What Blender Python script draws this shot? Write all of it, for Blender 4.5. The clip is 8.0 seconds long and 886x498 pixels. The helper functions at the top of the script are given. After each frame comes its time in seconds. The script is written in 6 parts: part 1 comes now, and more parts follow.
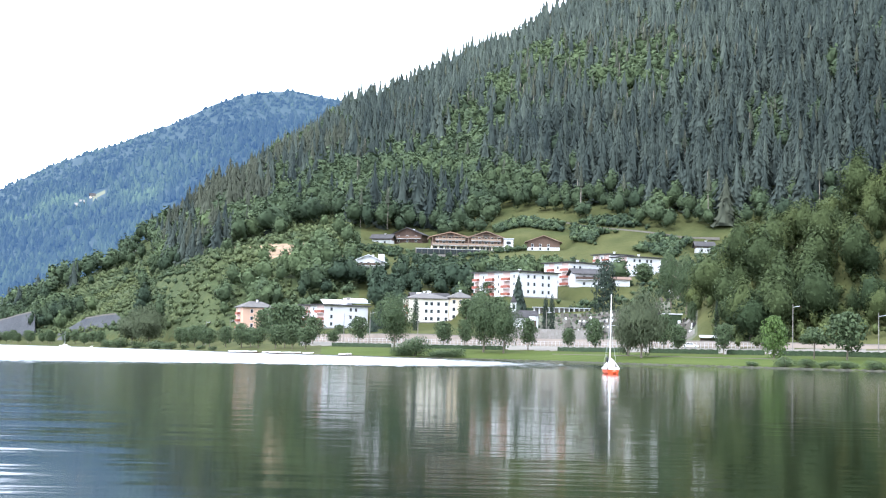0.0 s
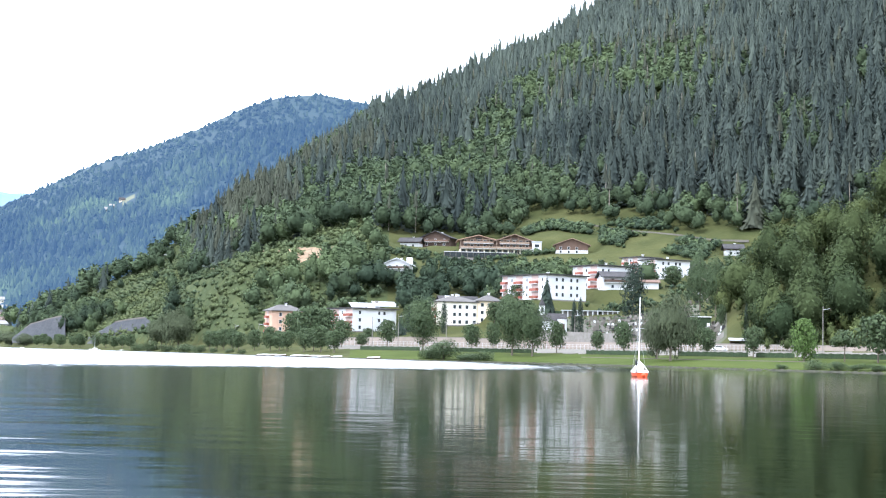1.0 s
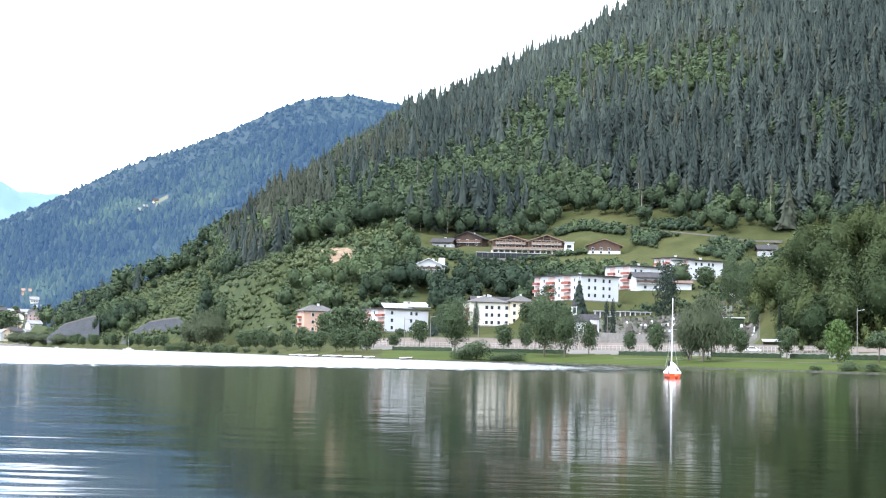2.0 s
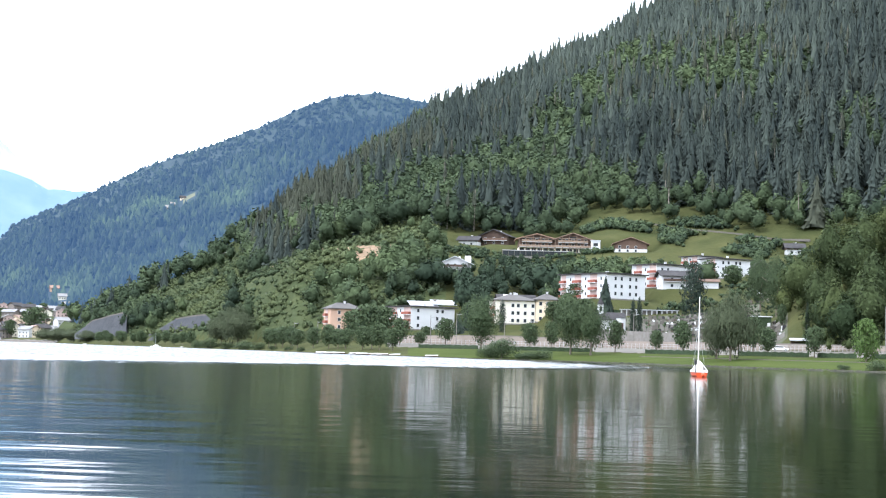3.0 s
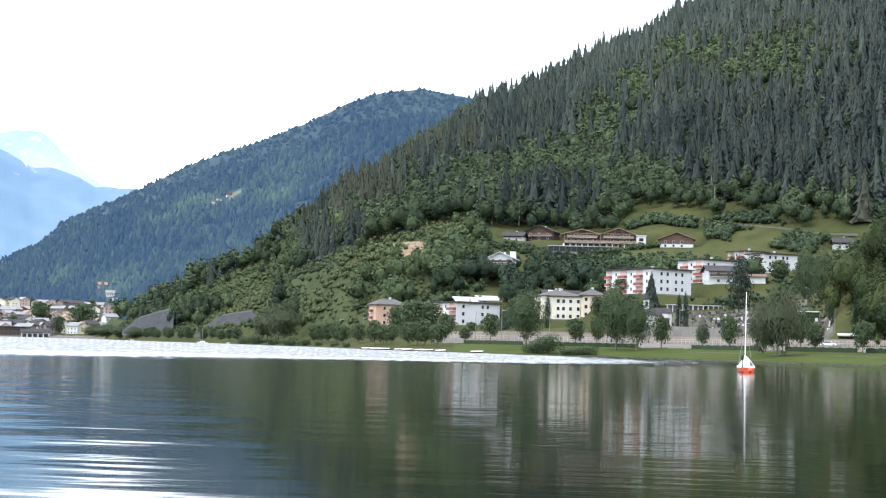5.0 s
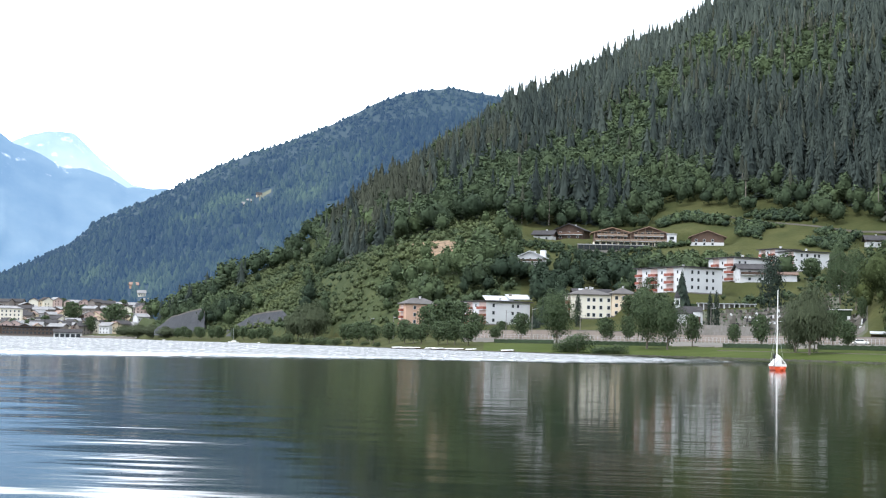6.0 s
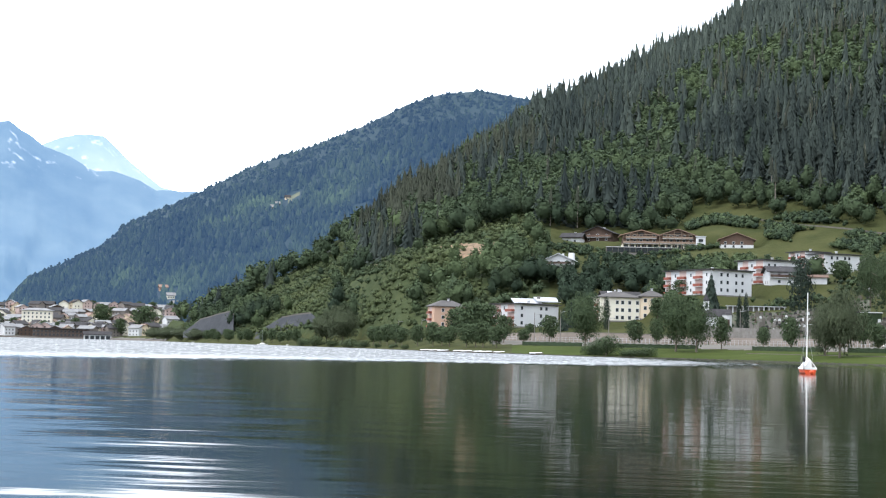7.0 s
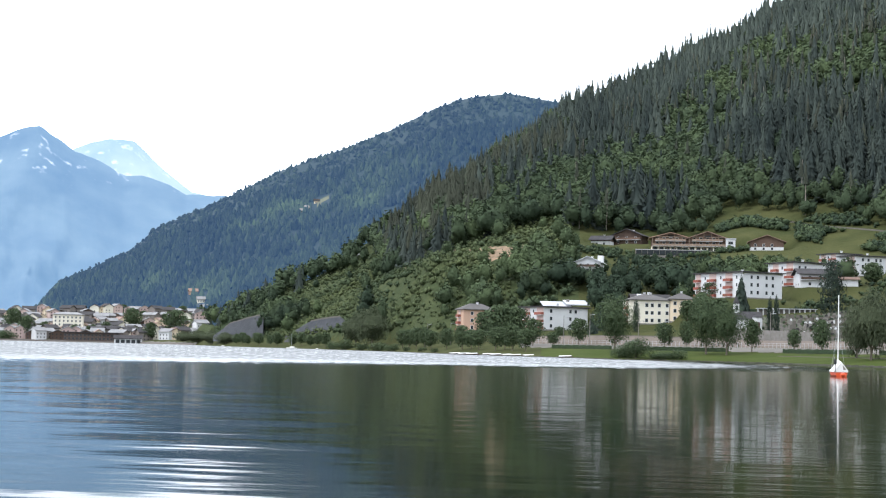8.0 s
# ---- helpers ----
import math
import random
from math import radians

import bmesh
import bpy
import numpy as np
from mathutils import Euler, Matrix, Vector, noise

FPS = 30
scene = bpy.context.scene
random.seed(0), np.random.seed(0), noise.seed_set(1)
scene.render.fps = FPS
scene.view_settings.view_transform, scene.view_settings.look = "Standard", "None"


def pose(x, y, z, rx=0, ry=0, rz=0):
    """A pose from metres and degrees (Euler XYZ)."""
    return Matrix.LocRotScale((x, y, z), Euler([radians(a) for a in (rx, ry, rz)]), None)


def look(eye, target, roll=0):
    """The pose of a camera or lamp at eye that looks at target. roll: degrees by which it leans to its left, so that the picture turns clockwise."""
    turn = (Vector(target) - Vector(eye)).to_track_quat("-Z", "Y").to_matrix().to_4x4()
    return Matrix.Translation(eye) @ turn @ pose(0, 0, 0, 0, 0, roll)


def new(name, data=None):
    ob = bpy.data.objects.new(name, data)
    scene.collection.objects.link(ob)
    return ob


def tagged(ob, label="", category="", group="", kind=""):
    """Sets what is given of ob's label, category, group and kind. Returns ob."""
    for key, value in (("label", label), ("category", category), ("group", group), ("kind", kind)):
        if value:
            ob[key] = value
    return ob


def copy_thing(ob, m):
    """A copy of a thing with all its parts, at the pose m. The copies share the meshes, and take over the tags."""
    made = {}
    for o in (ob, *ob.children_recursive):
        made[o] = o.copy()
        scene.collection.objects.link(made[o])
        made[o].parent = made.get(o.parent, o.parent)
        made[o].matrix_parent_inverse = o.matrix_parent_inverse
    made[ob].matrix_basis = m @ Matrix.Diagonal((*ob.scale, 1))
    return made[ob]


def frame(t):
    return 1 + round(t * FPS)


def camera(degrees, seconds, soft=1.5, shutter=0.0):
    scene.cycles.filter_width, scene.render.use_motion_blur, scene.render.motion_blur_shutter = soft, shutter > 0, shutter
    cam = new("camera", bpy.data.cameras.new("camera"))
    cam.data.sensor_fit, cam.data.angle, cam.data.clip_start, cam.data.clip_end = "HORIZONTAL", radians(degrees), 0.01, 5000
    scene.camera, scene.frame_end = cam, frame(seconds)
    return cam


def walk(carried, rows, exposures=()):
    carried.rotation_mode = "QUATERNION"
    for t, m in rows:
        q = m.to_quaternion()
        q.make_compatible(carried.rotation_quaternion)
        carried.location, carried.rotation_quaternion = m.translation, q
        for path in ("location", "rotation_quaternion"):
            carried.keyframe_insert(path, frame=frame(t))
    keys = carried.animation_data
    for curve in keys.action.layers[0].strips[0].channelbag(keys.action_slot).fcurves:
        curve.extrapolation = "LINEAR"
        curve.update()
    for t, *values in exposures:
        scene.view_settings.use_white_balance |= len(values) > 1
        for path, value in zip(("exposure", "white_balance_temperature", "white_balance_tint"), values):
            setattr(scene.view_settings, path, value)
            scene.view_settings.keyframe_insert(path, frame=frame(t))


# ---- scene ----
# ---- camera: it stands by the water and pans to the left ----
EYE = 1.7
cam = camera(33.3, 8.0, soft=1.15)
TURNS = [
    (0.0, 0.0, 4.0, -1.35), (0.5, 0.498, 4.069, -1.357), (1.0, 1.096, 4.098, -1.293), (1.5, 1.717, 4.123, -1.306),
    (3.0, 3.357, 3.981, -1.60), (3.5, 3.684, 3.96, -1.60), (4.0, 4.096, 3.916, -1.60), (4.5, 4.554, 3.836, -1.60),
    (6.0, 6.255, 3.706, -1.40), (6.5, 6.783, 3.726, -1.45), (7.0, 7.353, 3.777, -1.47), (7.5, 7.917, 3.824, -1.46), (8.0, 8.476, 3.874, -1.368),
]
walk(cam, [(t, pose(0, 0, EYE, 0, 0, yaw) @ pose(0, 0, 0, pitch) @ pose(0, 0, 0, 0, roll) @ pose(0, 0, 0, 90)) for t, yaw, pitch, roll in TURNS],
     [(0.0, 0.66, 5980, 11), (2.0, 0.43, 6050, 11), (5.0, -0.06, 6250, 10), (8.0, -0.38, 6300, 10)])

# ---- world, sun ----
SUN_HEIGHT, SUN_WAY = 58, 235  # degrees; the way is counted clockwise from +y
world = bpy.data.worlds.new("sky")
scene.world = world
world.use_nodes = True
wn, wl = world.node_tree.nodes, world.node_tree.links
wn.clear()
sky = wn.new("ShaderNodeTexSky")
sky.sky_type, sky.sun_disc = "NISHITA", False
sky.sun_elevation, sky.sun_rotation = radians(SUN_HEIGHT), radians(SUN_WAY)
sky.air_density, sky.dust_density = 1.0, 2.0
dim = wn.new("ShaderNodeVectorMath")
dim.operation, dim.inputs[3].default_value = "SCALE", 0.10
wl.new(sky.outputs[0], dim.inputs[0])
way = wn.new("ShaderNodeTexCoord")
flat = wn.new("ShaderNodeMapping")
flat.inputs["Scale"].default_value = (1.0, 1.0, 2.6)
wl.new(way.outputs["Generated"], flat.inputs[0])
cloud = wn.new("ShaderNodeTexNoise")
cloud.inputs["Scale"].default_value, cloud.inputs["Detail"].default_value, cloud.inputs["Roughness"].default_value = 2.6, 5, 0.55
wl.new(flat.outputs[0], cloud.inputs["Vector"])
cover = wn.new("ShaderNodeMapRange")
cover.inputs["From Min"].default_value, cover.inputs["From Max"].default_value = 0.30, 0.46
cover.inputs["To Min"].default_value, cover.inputs["To Max"].default_value = 0.55, 1.0
wl.new(cloud.outputs["Fac"], cover.inputs["Value"])
mix = wn.new("ShaderNodeMix")
mix.data_type = "RGBA"
mix.inputs["B"].default_value = (3.10, 3.30, 3.60, 1)
wl.new(cover.outputs[0], mix.inputs["Factor"])
wl.new(dim.outputs[0], mix.inputs["A"])
back = wn.new("ShaderNodeBackground")
wl.new(mix.outputs["Result"], back.inputs["Color"])
out = wn.new("ShaderNodeOutputWorld")
wl.new(back.outputs[0], out.inputs["Surface"])

sun = new("sun", bpy.data.lights.new("sun", "SUN"))
sun.data.energy, sun.data.angle, sun.data.color = 2.8, radians(12), (1.0, 0.96, 0.90)
_w, _h = radians(SUN_WAY), radians(SUN_HEIGHT)
sun.matrix_world = look((math.sin(_w) * math.cos(_h) * 100, math.cos(_w) * math.cos(_h) * 100, math.sin(_h) * 100), (0, 0, 0))


# ---- materials ----
def material(name, colour, rough=0.8, second=None, scale=1.0, bump=0.0, bump_scale=None, spec=0.3, metal=0.0, leaf=0.0, vary=0.0, glow=None, tint=None, detail=6):
    """A principled surface: two colours mixed by noise of that scale (per metre), fine relief, and a spread of brightness by object."""
    m = bpy.data.materials.new(name)
    m.use_nodes = True
    n, l = m.node_tree.nodes, m.node_tree.links
    p = n["Principled BSDF"]
    p.inputs["Roughness"].default_value, p.inputs["Metallic"].default_value = rough, metal
    p.inputs["Specular IOR Level"].default_value = spec
    where = n.new("ShaderNodeTexCoord")
    shade = n.new("ShaderNodeRGB")
    shade.outputs[0].default_value = (*colour, 1)
    last = shade.outputs[0]
    if second:
        tex = n.new("ShaderNodeTexNoise")
        tex.inputs["Scale"].default_value, tex.inputs["Detail"].default_value, tex.inputs["Roughness"].default_value = scale, detail, 0.65
        l.new(where.outputs["Object"], tex.inputs["Vector"])
        ramp = n.new("ShaderNodeMapRange")
        ramp.inputs["From Min"].default_value, ramp.inputs["From Max"].default_value = 0.33, 0.67
        l.new(tex.outputs["Fac"], ramp.inputs["Value"])
        both = n.new("ShaderNodeMix")
        both.data_type = "RGBA"
        both.inputs["B"].default_value = (*second, 1)
        l.new(last, both.inputs["A"])
        l.new(ramp.outputs[0], both.inputs["Factor"])
        last = both.outputs["Result"]
    if tint:
        at = n.new("ShaderNodeAttribute")
        at.attribute_name = "tint"
        both = n.new("ShaderNodeMix")
        both.data_type = "RGBA"
        both.inputs["B"].default_value = (*tint, 1)
        l.new(at.outputs["Fac"], both.inputs["Factor"])
        l.new(last, both.inputs["A"])
        last = both.outputs["Result"]
    if vary:
        info = n.new("ShaderNodeNewGeometry" if leaf else "ShaderNodeObjectInfo")
        span = n.new("ShaderNodeMapRange")
        span.inputs["To Min"].default_value, span.inputs["To Max"].default_value = 1 - vary, 1 + vary
        l.new(info.outputs["Random Per Island" if leaf else "Random"], span.inputs["Value"])
        hsv = n.new("ShaderNodeHueSaturation")
        l.new(span.outputs[0], hsv.inputs["Value"])
        l.new(last, hsv.inputs["Color"])
        last = hsv.outputs["Color"]
    l.new(last, p.inputs["Base Color"])
    if bump:
        fine = n.new("ShaderNodeTexNoise")
        fine.inputs["Scale"].default_value, fine.inputs["Detail"].default_value = bump_scale or scale * 4, 4
        l.new(where.outputs["Object"], fine.inputs["Vector"])
        b = n.new("ShaderNodeBump")
        b.inputs["Distance"].default_value = bump
        l.new(fine.outputs["Fac"], b.inputs["Height"])
        l.new(b.outputs[0], p.inputs["Normal"])
    surface = p.outputs[0]
    if leaf:
        thin = n.new("ShaderNodeBsdfTranslucent")
        l.new(last, thin.inputs["Color"])
        blend = n.new("ShaderNodeMixShader")
        blend.inputs[0].default_value = leaf
        l.new(p.outputs[0], blend.inputs[1])
        l.new(thin.outputs[0], blend.inputs[2])
        surface = blend.outputs[0]
    # even emission over the whole surface, added as distance haze
    if glow:
        air = n.new("ShaderNodeEmission")
        air.inputs["Color"].default_value = (*glow, 1)
        plus = n.new("ShaderNodeAddShader")
        l.new(surface, plus.inputs[0])
        l.new(air.outputs[0], plus.inputs[1])
        surface = plus.outputs[0]
    l.new(surface, n["Material Output"].inputs["Surface"])
    return m


def water_material():
    """Still dark green lake water near the viewer, ruffled by wind further out towards the far shore."""
    m = bpy.data.materials.new("lake_water")
    m.use_nodes = True
    n, l = m.node_tree.nodes, m.node_tree.links
    p = n["Principled BSDF"]
    p.inputs["Base Color"].default_value = (0.0038, 0.0068, 0.0028, 1)
    p.inputs["IOR"].default_value = 1.30
    where = n.new("ShaderNodeTexCoord")

    def noise_at(scale, detail, stretch=(1, 1, 1), turn=0.0):
        mp = n.new("ShaderNodeMapping")
        mp.inputs["Scale"].default_value, mp.inputs["Rotation"].default_value = stretch, (0, 0, turn)
        l.new(where.outputs["Object"], mp.inputs[0])
        t = n.new("ShaderNodeTexNoise")
        t.inputs["Scale"].default_value, t.inputs["Detail"].default_value = scale, detail
        l.new(mp.outputs[0], t.inputs["Vector"])
        return t.outputs["Fac"]

    def calc(op, a, b, c=None):
        k = n.new("ShaderNodeMath")
        k.operation = op
        for i, v in enumerate((a, b, c)):
            if v is None:
                continue
            if isinstance(v, (int, float)):
                k.inputs[i].default_value = v
            else:
                l.new(v, k.inputs[i])
        return k.outputs[0]

    def span(v, a, b, lo=0.0, hi=1.0):
        k = n.new("ShaderNodeMapRange")
        k.interpolation_type = "SMOOTHSTEP"
        for i, q in enumerate((a, b, lo, hi)):
            k.inputs[i + 1].default_value = q
        l.new(v, k.inputs[0])
        return k.outputs[0]

    split = n.new("ShaderNodeSeparateXYZ")
    l.new(where.outputs["Object"], split.inputs[0])
    # the wind's edge runs slantwise over the lake: nearer the town it comes closer
    edge = calc("ADD", split.outputs["Y"], calc("MULTIPLY", split.outputs["X"], -1.15))
    edge = calc("ADD", edge, calc("MULTIPLY", calc("SUBTRACT", noise_at(0.02, 3), 0.5), 60))
    wind = span(edge, 150, 215)
    lee = span(calc("ADD", split.outputs["Y"], calc("MULTIPLY", split.outputs["X"], 7.0)), 520, 380)
    wind = calc("MULTIPLY", wind, lee)
    wake = span(split.outputs["X"], -0.5, -9.0)
    swell = calc("MULTIPLY", noise_at(0.16, 2, (0.55, 1, 1), 0.25), calc("ADD", 0.020, calc("MULTIPLY", wake, 0.05)))
    swell = calc("ADD", swell, calc("MULTIPLY", noise_at(0.55, 2, (0.45, 1, 1), 0.1), calc("MULTIPLY", wake, 0.035)))
    ripple = calc("MULTIPLY", noise_at(1.3, 2, (0.3, 1, 1), -0.1), 0.0095)
    puff = span(noise_at(0.035, 2, (0.5, 1, 1)), 0.5, 0.66)
    ripple = calc("MULTIPLY", ripple, calc("ADD", 0.5, puff))
    ripple = calc("ADD", ripple, calc("MULTIPLY", noise_at(2.0, 2, (0.16, 1, 1), 0.03), 0.0055))
    height = calc("ADD", swell, ripple)
    b = n.new("ShaderNodeBump")
    b.inputs["Distance"].default_value = 1.0
    l.new(height, b.inputs["Height"])
    l.new(b.outputs[0], p.inputs["Normal"])
    l.new(calc("ADD", 0.068, calc("MULTIPLY", wind, 0.08)), p.inputs["Roughness"])
    return m


M_WATER = water_material()
M_GRASS = material("meadow_grass", (0.036, 0.043, 0.017), 0.95, (0.062, 0.064, 0.026), 0.05, 0.4, 0.5, spec=0.03)
M_SCRUB = material("scrubby_slope", (0.034, 0.047, 0.022), 0.95, (0.056, 0.066, 0.029), 0.08, 1.2, 0.35, spec=0.03)
M_LAWN = material("mown_lawn", (0.038, 0.054, 0.013), 0.95, (0.054, 0.067, 0.019), 0.08, 0.1, 1.0, spec=0.03)
M_EARTH = material("bare_earth", (0.09, 0.066, 0.042), 0.95, (0.25, 0.165, 0.10), 0.2, 1.0, 0.4)
# needle green leaned to blue-grey, which paints in some mountain haze
M_SPRUCE = material("spruce_needles_hazed", (0.027, 0.036, 0.034), 0.9, tint=(0.078, 0.095, 0.078), spec=0.05, leaf=0.08, vary=0.08)
M_LARCH = material("larch_needles", (0.042, 0.048, 0.037), 0.9, tint=(0.076, 0.084, 0.058), spec=0.05, leaf=0.1, vary=0.08)
M_BROAD = material("broad_leaves", (0.034, 0.051, 0.033), 0.8, tint=(0.086, 0.116, 0.056), leaf=0.15, vary=0.10, spec=0.06)
M_HILLWOOD = material("sunny_wood_leaves", (0.030, 0.046, 0.022), 0.8, tint=(0.092, 0.112, 0.042), leaf=0.15, vary=0.12, spec=0.06)
M_SHRUB = material("slope_shrub_leaves", (0.056, 0.078, 0.042), 0.8, tint=(0.098, 0.118, 0.052), leaf=0.15, vary=0.08, spec=0.08)
M_CROWN = material("park_leaves", (0.036, 0.056, 0.031), 0.75, tint=(0.080, 0.108, 0.050), leaf=0.2, vary=0.15, spec=0.12)
M_WILLOW = material("willow_leaves", (0.044, 0.057, 0.032), 0.75, tint=(0.082, 0.098, 0.054), leaf=0.2, vary=0.12, spec=0.12)
M_LIME = material("pale_green_leaves", (0.060, 0.105, 0.026), 0.7, tint=(0.095, 0.145, 0.042), leaf=0.3, vary=0.25, spec=0.25)
M_DARKLEAF = material("dark_evergreen", (0.017, 0.028, 0.021), 0.75, tint=(0.028, 0.042, 0.028), leaf=0.12, vary=0.25, spec=0.2)
M_HEDGE = material("clipped_hedge", (0.022, 0.038, 0.018), 0.9, (0.036, 0.058, 0.025), 1.2, 0.3, 3)
M_BARK = material("bark", (0.10, 0.08, 0.06), 0.95, (0.16, 0.14, 0.11), 1.5, 0.05)
M_PALEBARK = material("pale_bark", (0.26, 0.23, 0.19), 0.95, (0.16, 0.14, 0.12), 0.5, 0.05)
# far hill: its blue haze is put into the surfaces as emission
M_FAR = material("far_forest_haze_glow", (0.010, 0.018, 0.012), 0.9, tint=(0.060, 0.085, 0.030), leaf=0.1, vary=0.1, glow=(0.036, 0.084, 0.190))
M_FARGROUND = material("far_slope_haze_glow", (0.008, 0.015, 0.008), 0.9, (0.014, 0.024, 0.012), 0.004, glow=(0.036, 0.084, 0.190))
M_FARMEADOW = material("far_meadow_haze_glow", (0.075, 0.080, 0.034), 0.9, (0.11, 0.10, 0.046), 0.02, glow=(0.030, 0.072, 0.150))


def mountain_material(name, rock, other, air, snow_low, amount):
    """Distant rock and pasture with snow lying in steep gullies; air is haze added as emission."""
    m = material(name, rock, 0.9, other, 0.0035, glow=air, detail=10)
    n, l = m.node_tree.nodes, m.node_tree.links
    p = n["Principled BSDF"]
    where = n.new("ShaderNodeTexCoord")
    mp = n.new("ShaderNodeMapping")
    mp.inputs["Scale"].default_value = (0.03, 0.03, 0.009)
    l.new(where.outputs["Object"], mp.inputs[0])
    t = n.new("ShaderNodeTexNoise")
    t.inputs["Scale"].default_value, t.inputs["Detail"].default_value = 1.0, 6
    l.new(mp.outputs[0], t.inputs["Vector"])
    split = n.new("ShaderNodeSeparateXYZ")
    l.new(where.outputs["Object"], split.inputs[0])
    up = n.new("ShaderNodeMapRange")
    up.inputs[1].default_value, up.inputs[2].default_value, up.inputs[3].default_value, up.inputs[4].default_value = snow_low, snow_low + 260, -0.25, amount
    l.new(split.outputs["Z"], up.inputs[0])
    k = n.new("ShaderNodeMath")
    k.operation = "ADD"
    l.new(t.outputs["Fac"], k.inputs[0])
    l.new(up.outputs[0], k.inputs[1])
    r = n.new("ShaderNodeMapRange")
    r.inputs[1].default_value, r.inputs[2].default_value = 0.64, 0.76
    l.new(k.outputs[0], r.inputs[0])
    both = n.new("ShaderNodeMix")
    both.data_type = "RGBA"
    both.inputs["B"].default_value = (0.34, 0.34, 0.34, 1)
    l.new(r.outputs[0], both.inputs["Factor"])
    l.new(p.inputs["Base Color"].links[0].from_socket, both.inputs["A"])
    l.new(both.outputs["Result"], p.inputs["Base Color"])
    return m


# the third colour is the glow that imitates haze before the mountains
M_SNOWMT = mountain_material("distant_mountain_haze_glow", (0.03, 0.045, 0.06), (0.10, 0.12, 0.12), (0.15, 0.33, 0.60), 250, 0.05)
M_SNOWMT2 = mountain_material("distant_snow_peak_haze_glow", (0.08, 0.10, 0.11), (0.2, 0.2, 0.2), (0.36, 0.60, 0.76), 300, 0.08)
M_WHITE = material("white_render", (0.60, 0.60, 0.60), 0.9, (0.52, 0.52, 0.525), 0.15, 0.01, 3)
M_CREAM = material("cream_render", (0.72, 0.67, 0.56), 0.9, (0.64, 0.60, 0.50), 0.15, 0.01, 3)
M_BUFF = material("buff_render", (0.72, 0.60, 0.44), 0.9, (0.66, 0.54, 0.40), 0.15, 0.01, 3)
M_PEACH = material("peach_render", (0.52, 0.34, 0.25), 0.9, (0.46, 0.30, 0.22), 0.15, 0.01, 3)
M_ORANGE = material("orange_red_panels", (0.27, 0.085, 0.058), 0.75, (0.22, 0.07, 0.05), 0.5)
M_ROOF = material("dark_roof", (0.036, 0.034, 0.036), 0.85, (0.062, 0.059, 0.060), 0.4, 0.02, 2, spec=0.1)
M_ROOFMID = material("weathered_grey_roof", (0.085, 0.080, 0.078), 0.85, (0.115, 0.108, 0.104), 0.4, 0.02, 2, spec=0.1)
M_ROOFPALE = material("pale_metal_roof", (0.50, 0.51, 0.53), 0.5, (0.40, 0.41, 0.43), 0.3, 0.01, 2, metal=0.1)
M_ROOFRED = material("red_brown_tiles", (0.19, 0.125, 0.098), 0.8, (0.25, 0.17, 0.135), 0.5, 0.03, 2)
M_WOOD = material("brown_timber", (0.10, 0.062, 0.046), 0.75, (0.14, 0.088, 0.064), 0.5, 0.02, 4)
M_PALEWOOD = material("weathered_pale_timber", (0.20, 0.145, 0.105), 0.8, (0.27, 0.20, 0.15), 0.6, 0.02, 4)
M_ROOFTAN = material("tan_tiles", (0.27, 0.17, 0.12), 0.8, (0.33, 0.22, 0.16), 0.5, 0.03, 2)
M_DARKWOOD = material("dark_timber", (0.055, 0.036, 0.028), 0.8, (0.085, 0.055, 0.04), 0.5, 0.02, 4)
M_GLASS = material("dark_window_glass", (0.025, 0.03, 0.035), 0.12, (0.04, 0.045, 0.05), 0.5, spec=0.5)
M_STONE = material("grey_stone_wall", (0.15, 0.138, 0.125), 0.95, (0.22, 0.205, 0.188), 0.8, 0.08, 2)
M_PINKWALL = material("pinkish_concrete", (0.29, 0.24, 0.205), 0.9, (0.235, 0.20, 0.172), 0.25, 0.02, 2)
M_ROCK = material("netted_grey_rock", (0.034, 0.037, 0.043), 0.95, (0.06, 0.063, 0.07), 0.15, 0.6, 0.6)
M_PAVE = material("pale_path", (0.13, 0.118, 0.10), 0.9, (0.10, 0.092, 0.08), 0.4, 0.01, 2)
M_BOATWHITE = material("white_gelcoat", (0.78, 0.77, 0.74), 0.35, (0.70, 0.69, 0.66), 2.0, 0.003, 8)
M_BOATRED = material("orange_red_hull", (0.72, 0.10, 0.03), 0.35, (0.62, 0.08, 0.03), 2.0, 0.003, 8)
M_METAL = material("galvanised_steel", (0.45, 0.46, 0.47), 0.45, (0.36, 0.37, 0.38), 3.0, metal=0.6)
M_BLACK = material("black_rubber", (0.02, 0.022, 0.022), 0.6, (0.035, 0.036, 0.036), 2.0)
M_ROOFGREY = material("grey_roof", (0.16, 0.16, 0.165), 0.7, (0.24, 0.235, 0.23), 0.15)
M_BANK = material("wet_stony_bank", (0.045, 0.045, 0.035), 0.9, (0.10, 0.10, 0.075), 0.7, 0.2, 1.5)
M_PINKTRIM = material("pale_pink_render", (0.50, 0.38, 0.34), 0.9, (0.44, 0.33, 0.30), 0.2)
M_GRAVEL = material("grave_plots", (0.085, 0.074, 0.058), 0.95, (0.045, 0.062, 0.030), 0.35, 0.1, 2)
M_GREYTOWN = material("grey_brown_render", (0.22, 0.19, 0.17), 0.9, (0.17, 0.15, 0.135), 0.1)


# ---- the lie of the land, by bearing (degrees right of +y) and distance from the viewer ----
def polar(a, d):
    return d * math.sin(radians(a)), d * math.cos(radians(a))


